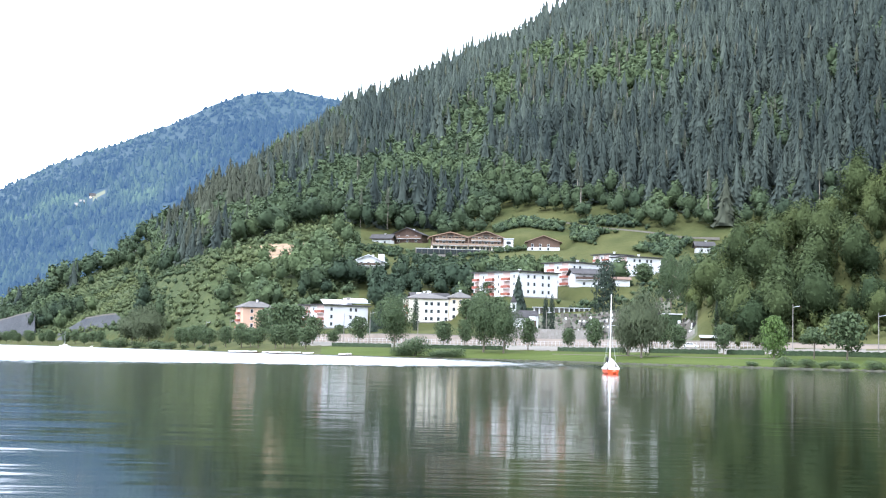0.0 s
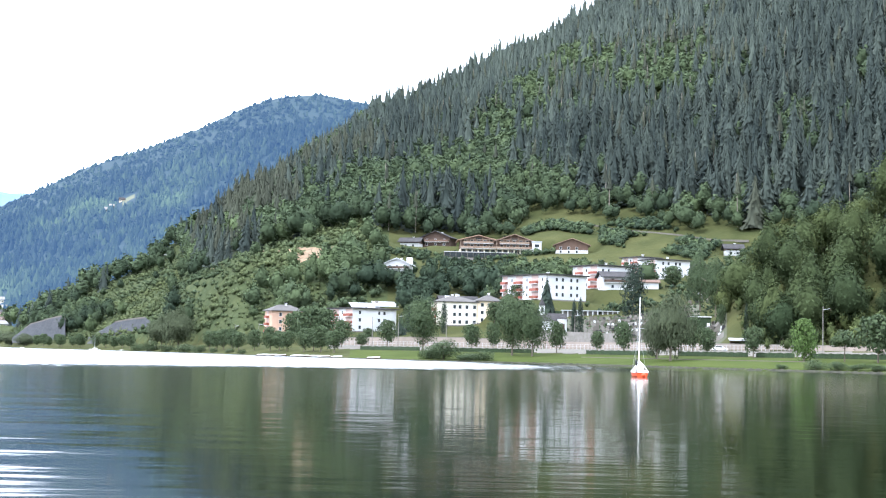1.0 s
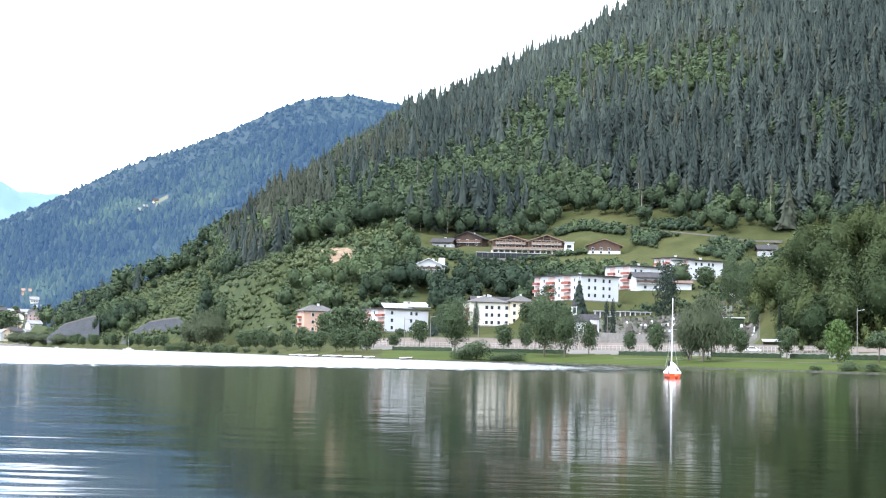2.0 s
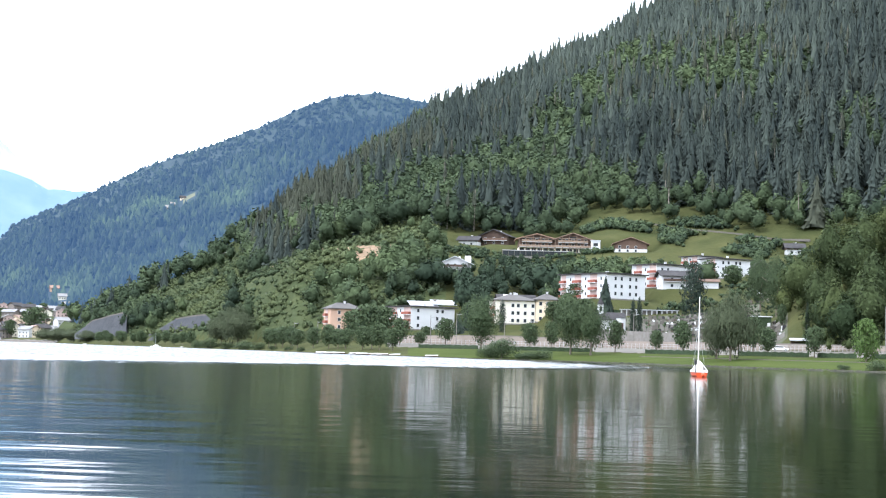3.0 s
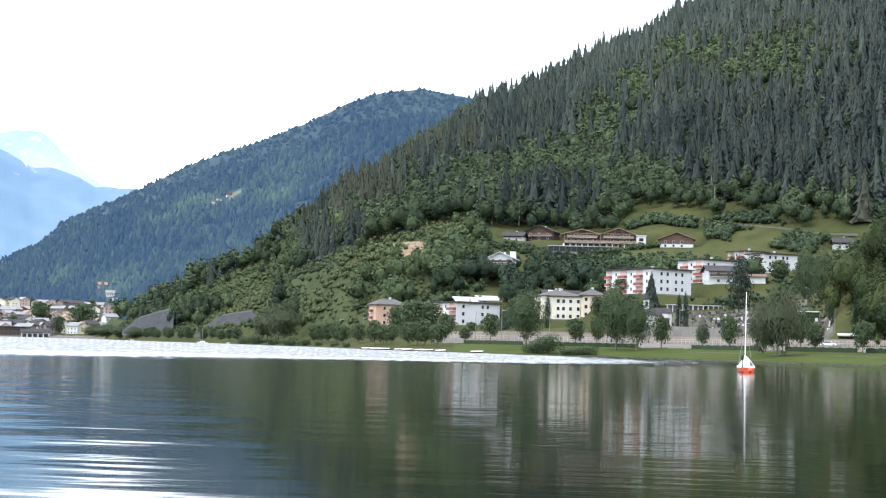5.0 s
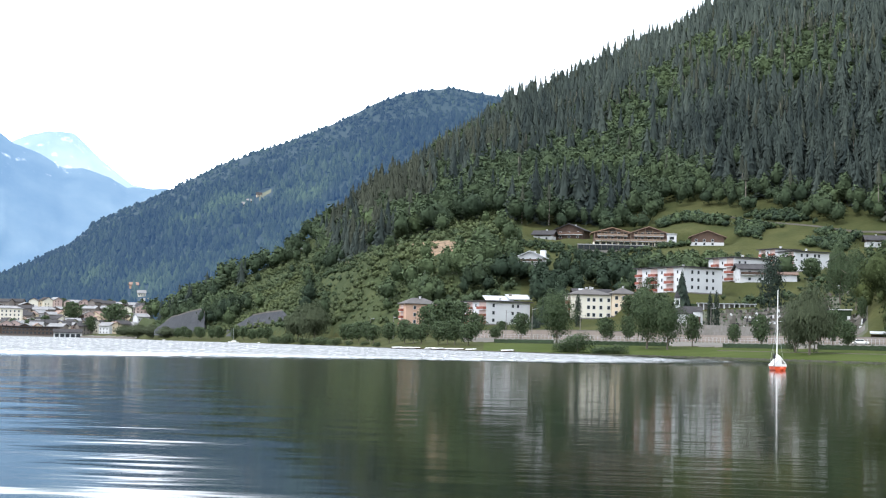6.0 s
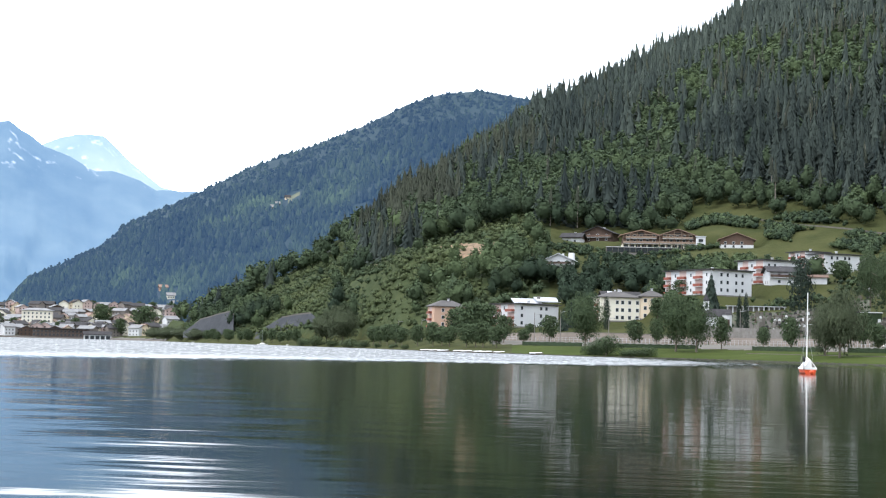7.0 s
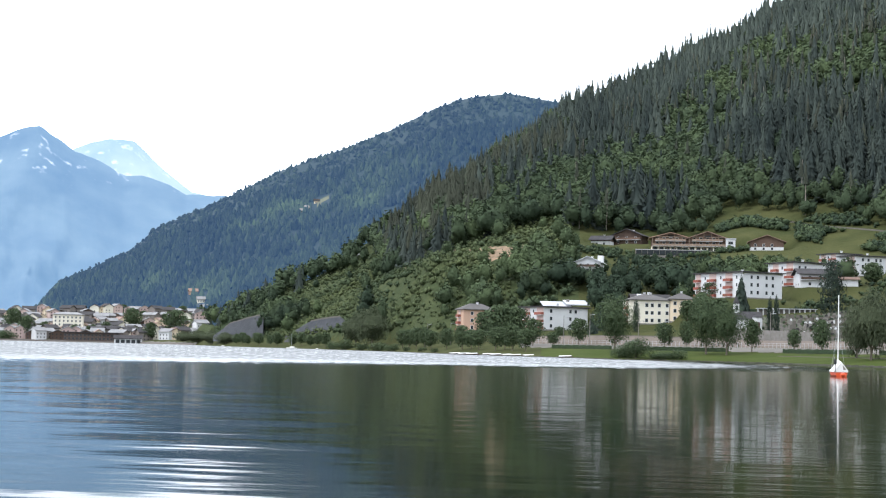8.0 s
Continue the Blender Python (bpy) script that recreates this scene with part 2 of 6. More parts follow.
S_AZ = [-180, -90, -45, -30, -25, -20, -18, -17, -16, -14, -12, -10, -8, -6, -4, -2, 0, 2, 4, 6, 8, 10, 12, 14, 17, 25, 45, 90, 180]
S_D = [-1, 500, 900, 1350, 1300, 1300, 1200, 980, 870, 790, 700, 600, 500, 450, 425, 400, 395, 390, 380, 355, 335, 322, 310, 300, 290, 285, 260, 200, -1]
S_D[0] = S_D[-1] = 400
L_AZ = [-40, -18.3, -17, -15, -12, -9, -6.3, -4, -2, 0, 3, 6, 9, 12, 17, 25, 50]
FOOT_D = [1500, 1450, 1020, 900, 770, 630, 590, 570, 565, 565, 540, 505, 450, 420, 400, 400, 400]
FOOT_Z = [8, 8, 5, 6, 8, 9, 10, 11, 12, 13, 15, 11.5, 9.5, 11, 11, 11, 11]
MID_D = [1700, 1600, 1080, 960, 860, 740, 700, 700, 730, 740, 720, 695, 695, 700, 700, 700, 700]
MID_Z = [30, 30, 10, 14, 24, 45, 47, 48, 52, 53, 53, 46, 48, 55, 60, 60, 60]
RIDGE_D = [2600, 2100, 1180, 1140, 1210, 1350, 1420, 1480, 1550, 1600, 1650, 1700, 1700, 1700, 1700, 1700, 1700]
RIDGE_Z = [34, 34, 16, 40, 74, 132, 188, 232, 266, 302, 355, 430, 480, 540, 630, 660, 500]
HILL_AZ = [9.2, 9.6, 10.0, 10.7, 11.6, 12.6, 13.3, 14.3, 15.3, 16.7, 20, 30, 45]
HILL_Z = [0, 14, 20, 24, 29, 32, 37, 41, 45, 50, 60, 60, 0]


def shore(a):
    return np.interp(a, S_AZ, S_D)


def land(a, d):
    """Height of the ground; a and d may be arrays."""
    a, d = np.asarray(a, float), np.asarray(d, float)
    s = shore(a)
    fd, fz = np.interp(a, L_AZ, FOOT_D), np.interp(a, L_AZ, FOOT_Z)
    md, mz = np.interp(a, L_AZ, MID_D), np.interp(a, L_AZ, MID_Z)
    rd, rz = np.interp(a, L_AZ, RIDGE_D), np.interp(a, L_AZ, RIDGE_Z)
    rise = np.clip((d - s) / 75, 0, 1)
    z = np.where(d < s, np.clip((d - s) * 0.15, -4, 0) - 0.05, 0.35 + 4.0 * rise)
    k = np.clip((d - s - 75) / np.maximum(fd - s - 75, 5), 0, 1)
    z = np.where(d > s + 75, 4.35 + (fz - 4.35) * k * k, z)
    k = np.clip((d - fd) / (md - fd), 0, 1)
    z = np.where(d > fd, fz + (mz - fz) * k ** 1.12, z)
    k = np.clip((d - md) / (rd - md), 0, 1)
    z = np.where(d > md, mz + (rz - mz) * k, z)
    z = np.where(d > rd, rz - 0.25 * np.minimum(d - rd, 500) * np.clip(rz / 200, 0, 1), z)
    hill = np.interp(a, HILL_AZ, HILL_Z) * np.exp(-(((d - 465) / np.where(d < 465, 42, 75)) ** 2))
    z = np.where(d > s + 40, np.maximum(z, hill), z)
    x, y = d * np.sin(np.radians(a)), d * np.cos(np.radians(a))
    wave = np.sin(x / 47 + 1.3) * np.sin(y / 61) + 0.5 * np.sin(x / 19 + y / 23)
    z = z + wave * np.clip((d - md) / 300, 0, 1) * np.where(rz > 30, 4.0, 0.3)
    for px, py, r, pz in PADS:
        q = np.hypot(x - px, y - py)
        z = np.where(q < r * 1.5, pz + (z - pz) * np.clip((q - r) / (0.5 * r), 0, 1), z)
    return z


# name: bearing, distance and height of the near corner, turn, front, side, height to the eaves
HOUSES = {
    "peach": (-7.62, 600, 9.0, 18, 13, 9, 9.0), "white_low": (-4.52, 568, 9.8, 32, 20, 17, 9.0), "white_low_back": (-4.50, 598, 12.0, 8, 17.5, 10, 9.2),
    "cream": (-1.22, 563, 12.8, 12, 15, 14, 9.2), "buff": (0.29, 566, 13.8, 8, 9.2, 13, 8.8), "cream_back": (-1.1, 590, 15.5, 12, 15, 10, 9.0),
    "block_a": (3.0, 560, 23.2, 40, 19, 28, 9.8), "block_b": (4.9, 600, 29.5, 40, 18.8, 16, 9.8), "block_c": (7.13, 640, 36.0, 35, 17.5, 12, 8.7), "block_d": (6.45, 655, 38.0, 38, 12, 12, 8.6),
    "gable_white": (5.12, 582, 28.6, 12, 12.3, 10, 5.4), "hut_low": (6.55, 590, 29.5, 5, 7, 5, 2.8), "dark_gable": (8.52, 615, 36.5, 10, 6.5, 8, 3.4),
    "chalet_meadow": (3.27, 720, 52.0, 2, 15.6, 12, 4.6), "chalet_left": (-0.42, 728, 51.8, 3, 17.6, 14, 6.8), "chalet_right": (0.98, 728, 51.8, 3, 17.4, 14, 6.8), "chalet_wing": (2.36, 726, 51.0, 3, 4.5, 8, 7.4),
    "brown_chalet": (-1.95, 760, 57.2, -18, 15.5, 12, 4.6), "dark_roof_house": (-2.76, 752, 55.6, -14, 9.6, 9, 3.4),
    "white_house": (-3.36, 650, 36.4, -10, 11.3, 9, 4.8), "hill_house": (9.75, 700, 50.8, 8, 7.6, 8, 3.6), "slope_hut": (-11.92, 1180, 76.0, 5, 9, 6, 3.2),
}
PADS = []  # level building plots: x, y, radius, height
for _a, _d, _z, _t, _f, _s, _h in HOUSES.values():
    _m = pose(*polar(_a, _d), 0, 0, 0, _t - _a) @ Vector((_f / 2, _s / 2, 0))
    PADS.append((_m.x, _m.y, 0.5 * math.hypot(_f, _s) + 1.0, _z))


def mesh_object(name, verts, faces, mats, tint=None, smooth=False, slot=None, normals=None):
    me = bpy.data.meshes.new(name)
    nf = len(faces)
    if isinstance(faces, np.ndarray):
        k = faces.shape[1]
        me.vertices.add(len(verts))
        me.vertices.foreach_set("co", np.asarray(verts, np.float32).ravel())
        me.loops.add(nf * k)
        me.loops.foreach_set("vertex_index", faces.astype(np.int32).ravel())
        me.polygons.add(nf)
        me.polygons.foreach_set("loop_start", np.arange(0, nf * k, k, dtype=np.int32))
        me.update(calc_edges=True)
    else:
        me.from_pydata(verts, [], faces)
    for m in mats if isinstance(mats, (list, tuple)) else [mats]:
        me.materials.append(m)
    if tint is not None:
        at = me.attributes.new("tint", "FLOAT", "POINT")
        at.data.foreach_set("value", np.asarray(tint, np.float32))
    if slot is not None:
        me.polygons.foreach_set("material_index", np.asarray(slot, np.int32))
    me.polygons.foreach_set("use_smooth", [smooth] * nf)
    if normals is not None:
        at = me.attributes.new("custom_normal", "FLOAT_VECTOR", "POINT")
        at.data.foreach_set("vector", np.asarray(normals, np.float32).ravel())
    me.update()
    return new(name, me)


def grid_sheet(name, az, dist, height, mats, slot=None):
    A, D = np.meshgrid(az, dist)
    Z = height(A, D)
    v = np.stack([D * np.sin(np.radians(A)), D * np.cos(np.radians(A)), Z], -1).reshape(-1, 3)
    na, nd = len(az), len(dist)
    i = (np.arange(nd - 1)[:, None] * na + np.arange(na - 1)).ravel()
    q = np.stack([i, i + 1, i + na + 1, i + na], 1)
    sl = None
    if slot is not None:
        c = v[q].mean(1)
        sl = slot(np.degrees(np.arctan2(c[:, 0], c[:, 1])), np.hypot(c[:, 0], c[:, 1]), c[:, 2])
    return mesh_object(name, v, q[:, ::-1], mats, smooth=True, slot=sl)


# ---- lake, ground, far hills ----
ring = [(6000 * math.sin(radians(k * 5)), 6000 * math.cos(radians(k * 5)), 0) for k in range(72)]
water = mesh_object("water", ring, [tuple(range(71, -1, -1))], M_WATER)
tagged(water, "calm dark green lake water with a wind-ruffled band", "lake", kind="structure")


TRACK_AZ, TRACK_D = [-10.8, -9.4, -8.35, -7, -5.8, -4.5, -3.3], [905, 815, 775, 738, 716, 700, 690]


def wind_waves():
    """Short steep waves where the wind ruffles the lake, in rows across it, rising from nothing at the calm edge."""
    r = np.random.RandomState(31)
    even = np.concatenate([np.arange(-30, -14, 0.25), np.arange(-14, 6.5, 0.2)])
    V, F, base = [], [], 0
    d = 92.0
    while d < 1310:
        gap = 0.9 + 0.0032 * d
        az = even + r.uniform(-0.09, 0.09, len(even))
        sway = 0.25 * gap * np.sin(az * 1.7 + d) + r.normal(0, 0.12, len(az)) * gap
        y, x = d * np.cos(np.radians(az)), d * np.sin(np.radians(az))
        calm = np.clip((y - 1.15 * x - 165 + 10 * np.sin(x / 21 + d / 23) + r.normal(0, 6, len(az))) / 60, 0, 1)
        calm = calm * np.clip((520 - y - 7.0 * x + r.normal(0, 40, len(az))) / 300, 0, 1) * np.clip((shore(az) - 5 - d) / 6, 0, 1)
        high = gap * 0.078 * calm * r.uniform(0.6, 1.3, len(az))
        for q, h in ((-0.45, 0 * high), (0.0, high), (0.3, 0 * high)):
            dd = d + q * gap + sway
            V.append(np.stack([dd * np.sin(np.radians(az)), dd * np.cos(np.radians(az)), h - 0.006], 1))
        i = np.arange(len(az) - 1)
        use = (high[:-1] > 0.012) | (high[1:] > 0.012)
        for k in (0, 1):
            o = base + k * len(az) + i[use]
            F.append(np.stack([o, o + 1, o + 1 + len(az), o + len(az)], 1))
        base += 3 * len(az)
        d += gap
    return tagged(mesh_object("water_waves", np.concatenate(V), np.concatenate(F), M_WATER), "wind-ruffled band of short bright waves", "waves", kind="structure")


wind_waves()


def ground_slot(a, d, z):
    s = shore(a)
    slot = np.where((a > -4.6) & (a < 18) & (d < s + 46), 1, 0)
    slot = np.where((a > -6.9) & (a < -4.5) & (d > 698 + 5 * np.sin(a * 9)) & (d < 734 - 17 * np.abs(a + 5.7) + 5 * np.sin(a * 14)), 2, slot)
    slot = np.where((slot == 0) & (a < -3.3) & (d > np.interp(a, L_AZ, FOOT_D)) & (d < 1700), 5, slot)
    slot = np.where((a > -10.6) & (a < -3.3) & (np.abs(d - np.interp(a, TRACK_AZ, TRACK_D)) < 5), 2, slot)
    slot = np.where((a > 3.6) & (a < 9.8) & (d > np.where(a < 8.7, 472, 430)) & (d < np.where(a < 8.7, 545, 485)), 4, slot)
    slot = np.where((a > -5.5) & (a < 18) & (d > s + 50) & (d < s + 84), 3, slot)
    slot = np.where((a < -17.8) & (a > -26) & (d > s + 1) & (d < s + 40), 3, slot)
    return slot


ground_az = np.concatenate([np.arange(-180, -30, 5), np.arange(-30, 24, 0.2), np.arange(24, 181, 4)])
ground_d = np.concatenate([[150, 200, 240], np.arange(270, 900, 5), np.arange(900, 1800, 15), [1900, 2000, 2200, 2600, 3200, 4000, 4900]])
ground = grid_sheet("ground", ground_az, ground_d, land, [M_GRASS, M_LAWN, M_EARTH, M_PAVE, M_GRAVEL, M_SCRUB], ground_slot)
tagged(ground, "green alpine lakeside rising from lawn to wooded slope", "ground", kind="structure")

FAR_AZ = [-24.5, -23.9, -23.0, -21.5, -20.2, -19.6, -18.2, -17.1, -15.0, -13.7, -12.4, -10.4, -8.9, -7.6, -6.0, -4.2, 0, 6]
FAR_Z = [20, 50, 112, 150, 187, 222, 260, 286, 348, 376, 402, 448, 491, 514, 524, 508, 470, 430]


def far_land(a, d):
    top = np.interp(a, FAR_AZ, FAR_Z)
    k = np.clip((d - 1700) / 1300, 0, 1)
    z = 2 + top * (0.35 * k + 0.65 * k ** 1.6)
    return np.where(d > 3000, top - (d - 3000) * 0.4, z) + 9 * np.sin(a * 3.1 + d / 170) * np.sin(d / 130) * k * np.clip((2900 - d) / 300, 0, 1)


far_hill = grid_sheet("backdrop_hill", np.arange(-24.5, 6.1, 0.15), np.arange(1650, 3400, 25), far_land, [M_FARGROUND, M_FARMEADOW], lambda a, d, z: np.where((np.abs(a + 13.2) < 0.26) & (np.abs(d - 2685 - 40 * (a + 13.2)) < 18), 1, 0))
tagged(far_hill, "distant wooded mountainside with blue haze as glow", "mountain", kind="structure")


def peak_range(name, az, tops, d, mat, label, seed, rough):
    aa = np.arange(az[0], az[-1], 0.12)
    rows = np.linspace(0, 1, 26)
    rng = np.random.RandomState(seed)
    v = []
    for r in rows:
        for a in aa:
            top = np.interp(a, az, tops)
            n = noise.fractal(Vector((a * 0.9, r * 3.0, seed)), 1.0, 2.0, 6)
            x, y = polar(a, d - (1 - r) * 900 + n * 120 * (1 - r))
            v.append((x, y, top * r ** 1.15 + n * rough * (0.35 + 0.65 * (1 - r) * r * 4)))
    na = len(aa)
    f = [(j * na + i, j * na + i + 1, (j + 1) * na + i + 1, (j + 1) * na + i) for j in range(len(rows) - 1) for i in range(na - 1)]
    return tagged(mesh_object(name, v, [q[::-1] for q in f], mat, smooth=True), label, "mountain", kind="structure")


peak_range("backdrop_mountain", [-34, -29, -26.5, -25.3, -24.3, -23.9, -23.4, -22.6, -21.8, -20.7, -20.1, -19.0, -18.4, -17.1, -14, -8], [420, 520, 560, 592, 628, 634, 604, 562, 540, 495, 500, 472, 448, 448, 420, 300], 4500, M_SNOWMT, "rocky mountain with snow gullies and blue haze glow", 3, 14)
peak_range("backdrop_peak", [-23.6, -22.5, -21.4, -20.4, -19.3, -18.2, -17.2, -12], [560, 614, 646, 641, 555, 486, 471, 400], 4800, M_SNOWMT2, "pale snowy peak with haze as glow", 8, 16)


# ---- plants: patterns that are repeated with turns and sizes of their own ----
def star_cone(rng, tiers, points, width):
    """A spruce of unit height: drooping, ragged whorls round a thin stem."""
    v, f, ns = [], [], []
    for t in range(tiers):
        lo = 0.04 + 0.90 * (t / tiers) ** 0.93 + rng.uniform(-0.25, 0.25) / tiers
        top = min(1.0, lo + 2.6 / tiers * (1 - 0.35 * t / tiers))
        rad = width * (1 - t / tiers) ** 0.8 * rng.uniform(0.75, 1.2)
        rim = []
        for i in range(points * 2):
            ang = math.pi * (i + rng.uniform(-0.4, 0.4)) / points + t * 1.3
            r = rad * (rng.uniform(0.8, 1.35) if i % 2 == 0 else rng.uniform(0.35, 0.6))
            rim.append((r * math.cos(ang), r * math.sin(ang), max(0.0, lo + rng.uniform(-0.9, 0.5) / tiers), ang))
        for i in range(points * 2):
            p, q = rim[i], rim[(i + 1) % (points * 2)]
            k = len(v)
            v += [(0, 0, top), p[:3], q[:3]]
            mid = p[3] + 0.5 * math.pi / points
            up = 0.45 + rng.uniform(-0.2, 0.2)
            for ang in (mid, p[3], q[3]):
                ns.append((0.85 * math.cos(ang), 0.85 * math.sin(ang), up))
            f.append((k, k + 1, k + 2))
    return np.array(v), np.array(f), np.array(ns)


def leaf_cloud(rng, lumps, leaves, size, trunk=None):
    """A broad crown of unit height: leaves on the skin of several lumps; lumps: x, y, z, radius, flatness."""
    v, f, ns = [], [], []
    mid = Vector((0, 0, sum(q[2] for q in lumps) / len(lumps)))
    for lx, ly, lz, lr, flatness in lumps:
        for _ in range(leaves):
            n = Vector((rng.normal(), rng.normal(), rng.normal() + 0.25)).normalized()
            r = lr * (1 - 0.45 * rng.rand() ** 2.2)
            c = Vector((lx + n.x * r, ly + n.y * r, lz + n.z * r * flatness))
            m = (n + Vector((rng.normal(), rng.normal(), rng.normal() + 0.3)) * 0.3).normalized()
            soft = (n * 0.75 + (c - mid).normalized() * 0.45 + Vector((rng.normal(), rng.normal(), rng.normal())) * 0.14).normalized()
            u = m.orthogonal().normalized()
            u.rotate(Matrix.Rotation(rng.uniform(0, 6.28), 3, m))
            w = m.cross(u)
            s = size * rng.uniform(0.6, 1.3)
            k = len(v)
            for p, q in ((-1, -0.5), (0.1, -0.8), (1, 0.1), (-0.1, 0.8)):
                v.append(tuple(c + u * (p * s) + w * (q * s)))
            ns += [tuple(soft)] * 4
            f.append((k, k + 1, k + 2, k + 3))
    return np.array(v), np.array(f), np.array(ns)


def crown_lumps(rng, count, width, low, high, taper=0.7):
    out = []
    for i in range(count):
        h = low + (high - low) * (i + 0.5) / count
        wide = width * math.sin(math.pi * min(0.97, max(0.12, (h - low) / (high - low) * 0.82 + 0.16))) ** taper
        ang = i * 2.4 + rng.uniform(-0.5, 0.5)
        rad = wide * rng.uniform(0.25, 0.68)
        lump = wide * rng.uniform(0.42, 0.62) + 0.02
        out.append((rad * math.cos(ang), rad * math.sin(ang), h, lump, rng.uniform(0.7, 0.95)))
    return out


def spread(name, patterns, places, mats, label, category):
    """One sheet of plants, each a turned and sized copy of a pattern; places: x, y, z, height, width factor."""
    rng = np.random.RandomState(len(places) + 7)
    which = rng.randint(len(patterns), size=len(places))
    V, F, T, N, base = [], [], [], [], 0
    for k, (pv, pf, pn) in enumerate(patterns):
        P = places[which == k]
        if not len(P):
            continue
        ang = rng.uniform(0, 6.283, len(P))
        c, s = np.cos(ang)[:, None], np.sin(ang)[:, None]
        h, w = P[:, 3:4], P[:, 3:4] * P[:, 4:5]
        lean = rng.normal(0, 0.02, (len(P), 2))
        x, y, z = pv[:, 0][None], pv[:, 1][None], pv[:, 2][None]
        X = P[:, 0:1] + w * (c * x - s * y) + lean[:, :1] * z * h
        Y = P[:, 1:2] + w * (s * x + c * y) + lean[:, 1:] * z * h
        Z = P[:, 2:3] + h * z
        V.append(np.stack([X, Y, Z], -1).reshape(-1, 3))
        F.append((pf[None] + (np.arange(len(P)) * len(pv))[:, None, None] + base).reshape(-1, pf.shape[1]))
        T.append(np.repeat(P[:, 5] if P.shape[1] > 5 else rng.rand(len(P)), len(pv)))
        if pn is not None:
            N.append(np.stack([c * pn[:, 0] - s * pn[:, 1], s * pn[:, 0] + c * pn[:, 1], np.broadcast_to(pn[:, 2], (len(P), len(pv)))], -1).reshape(-1, 3))
        base += len(P) * len(pv)
    return tagged(mesh_object(name, np.concatenate(V), np.concatenate(F), mats, np.concatenate(T), True, None, np.concatenate(N) if N else None), label, category, kind="stuff")


def needle_tree(rng, whorls, width, sprays=7):
    """A spruce of unit height from small sprays of needles on drooping branches."""
    v, f, ns = [], [], []
    for k in range(whorls):
        t = k / whorls
        z = 0.10 + 0.88 * t ** 0.95
        rad = width * (1 - t) ** 0.8 * rng.uniform(0.75, 1.15) + 0.008
        for i in range(max(3, int(sprays * (1 - t) + 2))):
            ang = rng.uniform(0, 6.283)
            u = np.array([math.cos(ang), math.sin(ang), -0.95 + rng.normal(0, 0.15)])
            w = np.array([-math.sin(ang), math.cos(ang), rng.normal(0, 0.25)]) * rad * rng.uniform(0.28, 0.45)
            c = np.array([0, 0, z + rng.normal(0, 0.012)])
            n = len(v)
            v += [c + u * rad * 0.12, c + u * rad * 0.6 - w, c + u * rad * rng.uniform(0.9, 1.15), c + u * rad * 0.6 + w]
            f.append((n, n + 1, n + 2, n + 3))
            q = Vector((u[0] + rng.normal(0, 0.15), u[1] + rng.normal(0, 0.15), 0.6)).normalized()
            ns += [tuple(q)] * 4
    return np.array(v), np.array(f), np.array(ns)


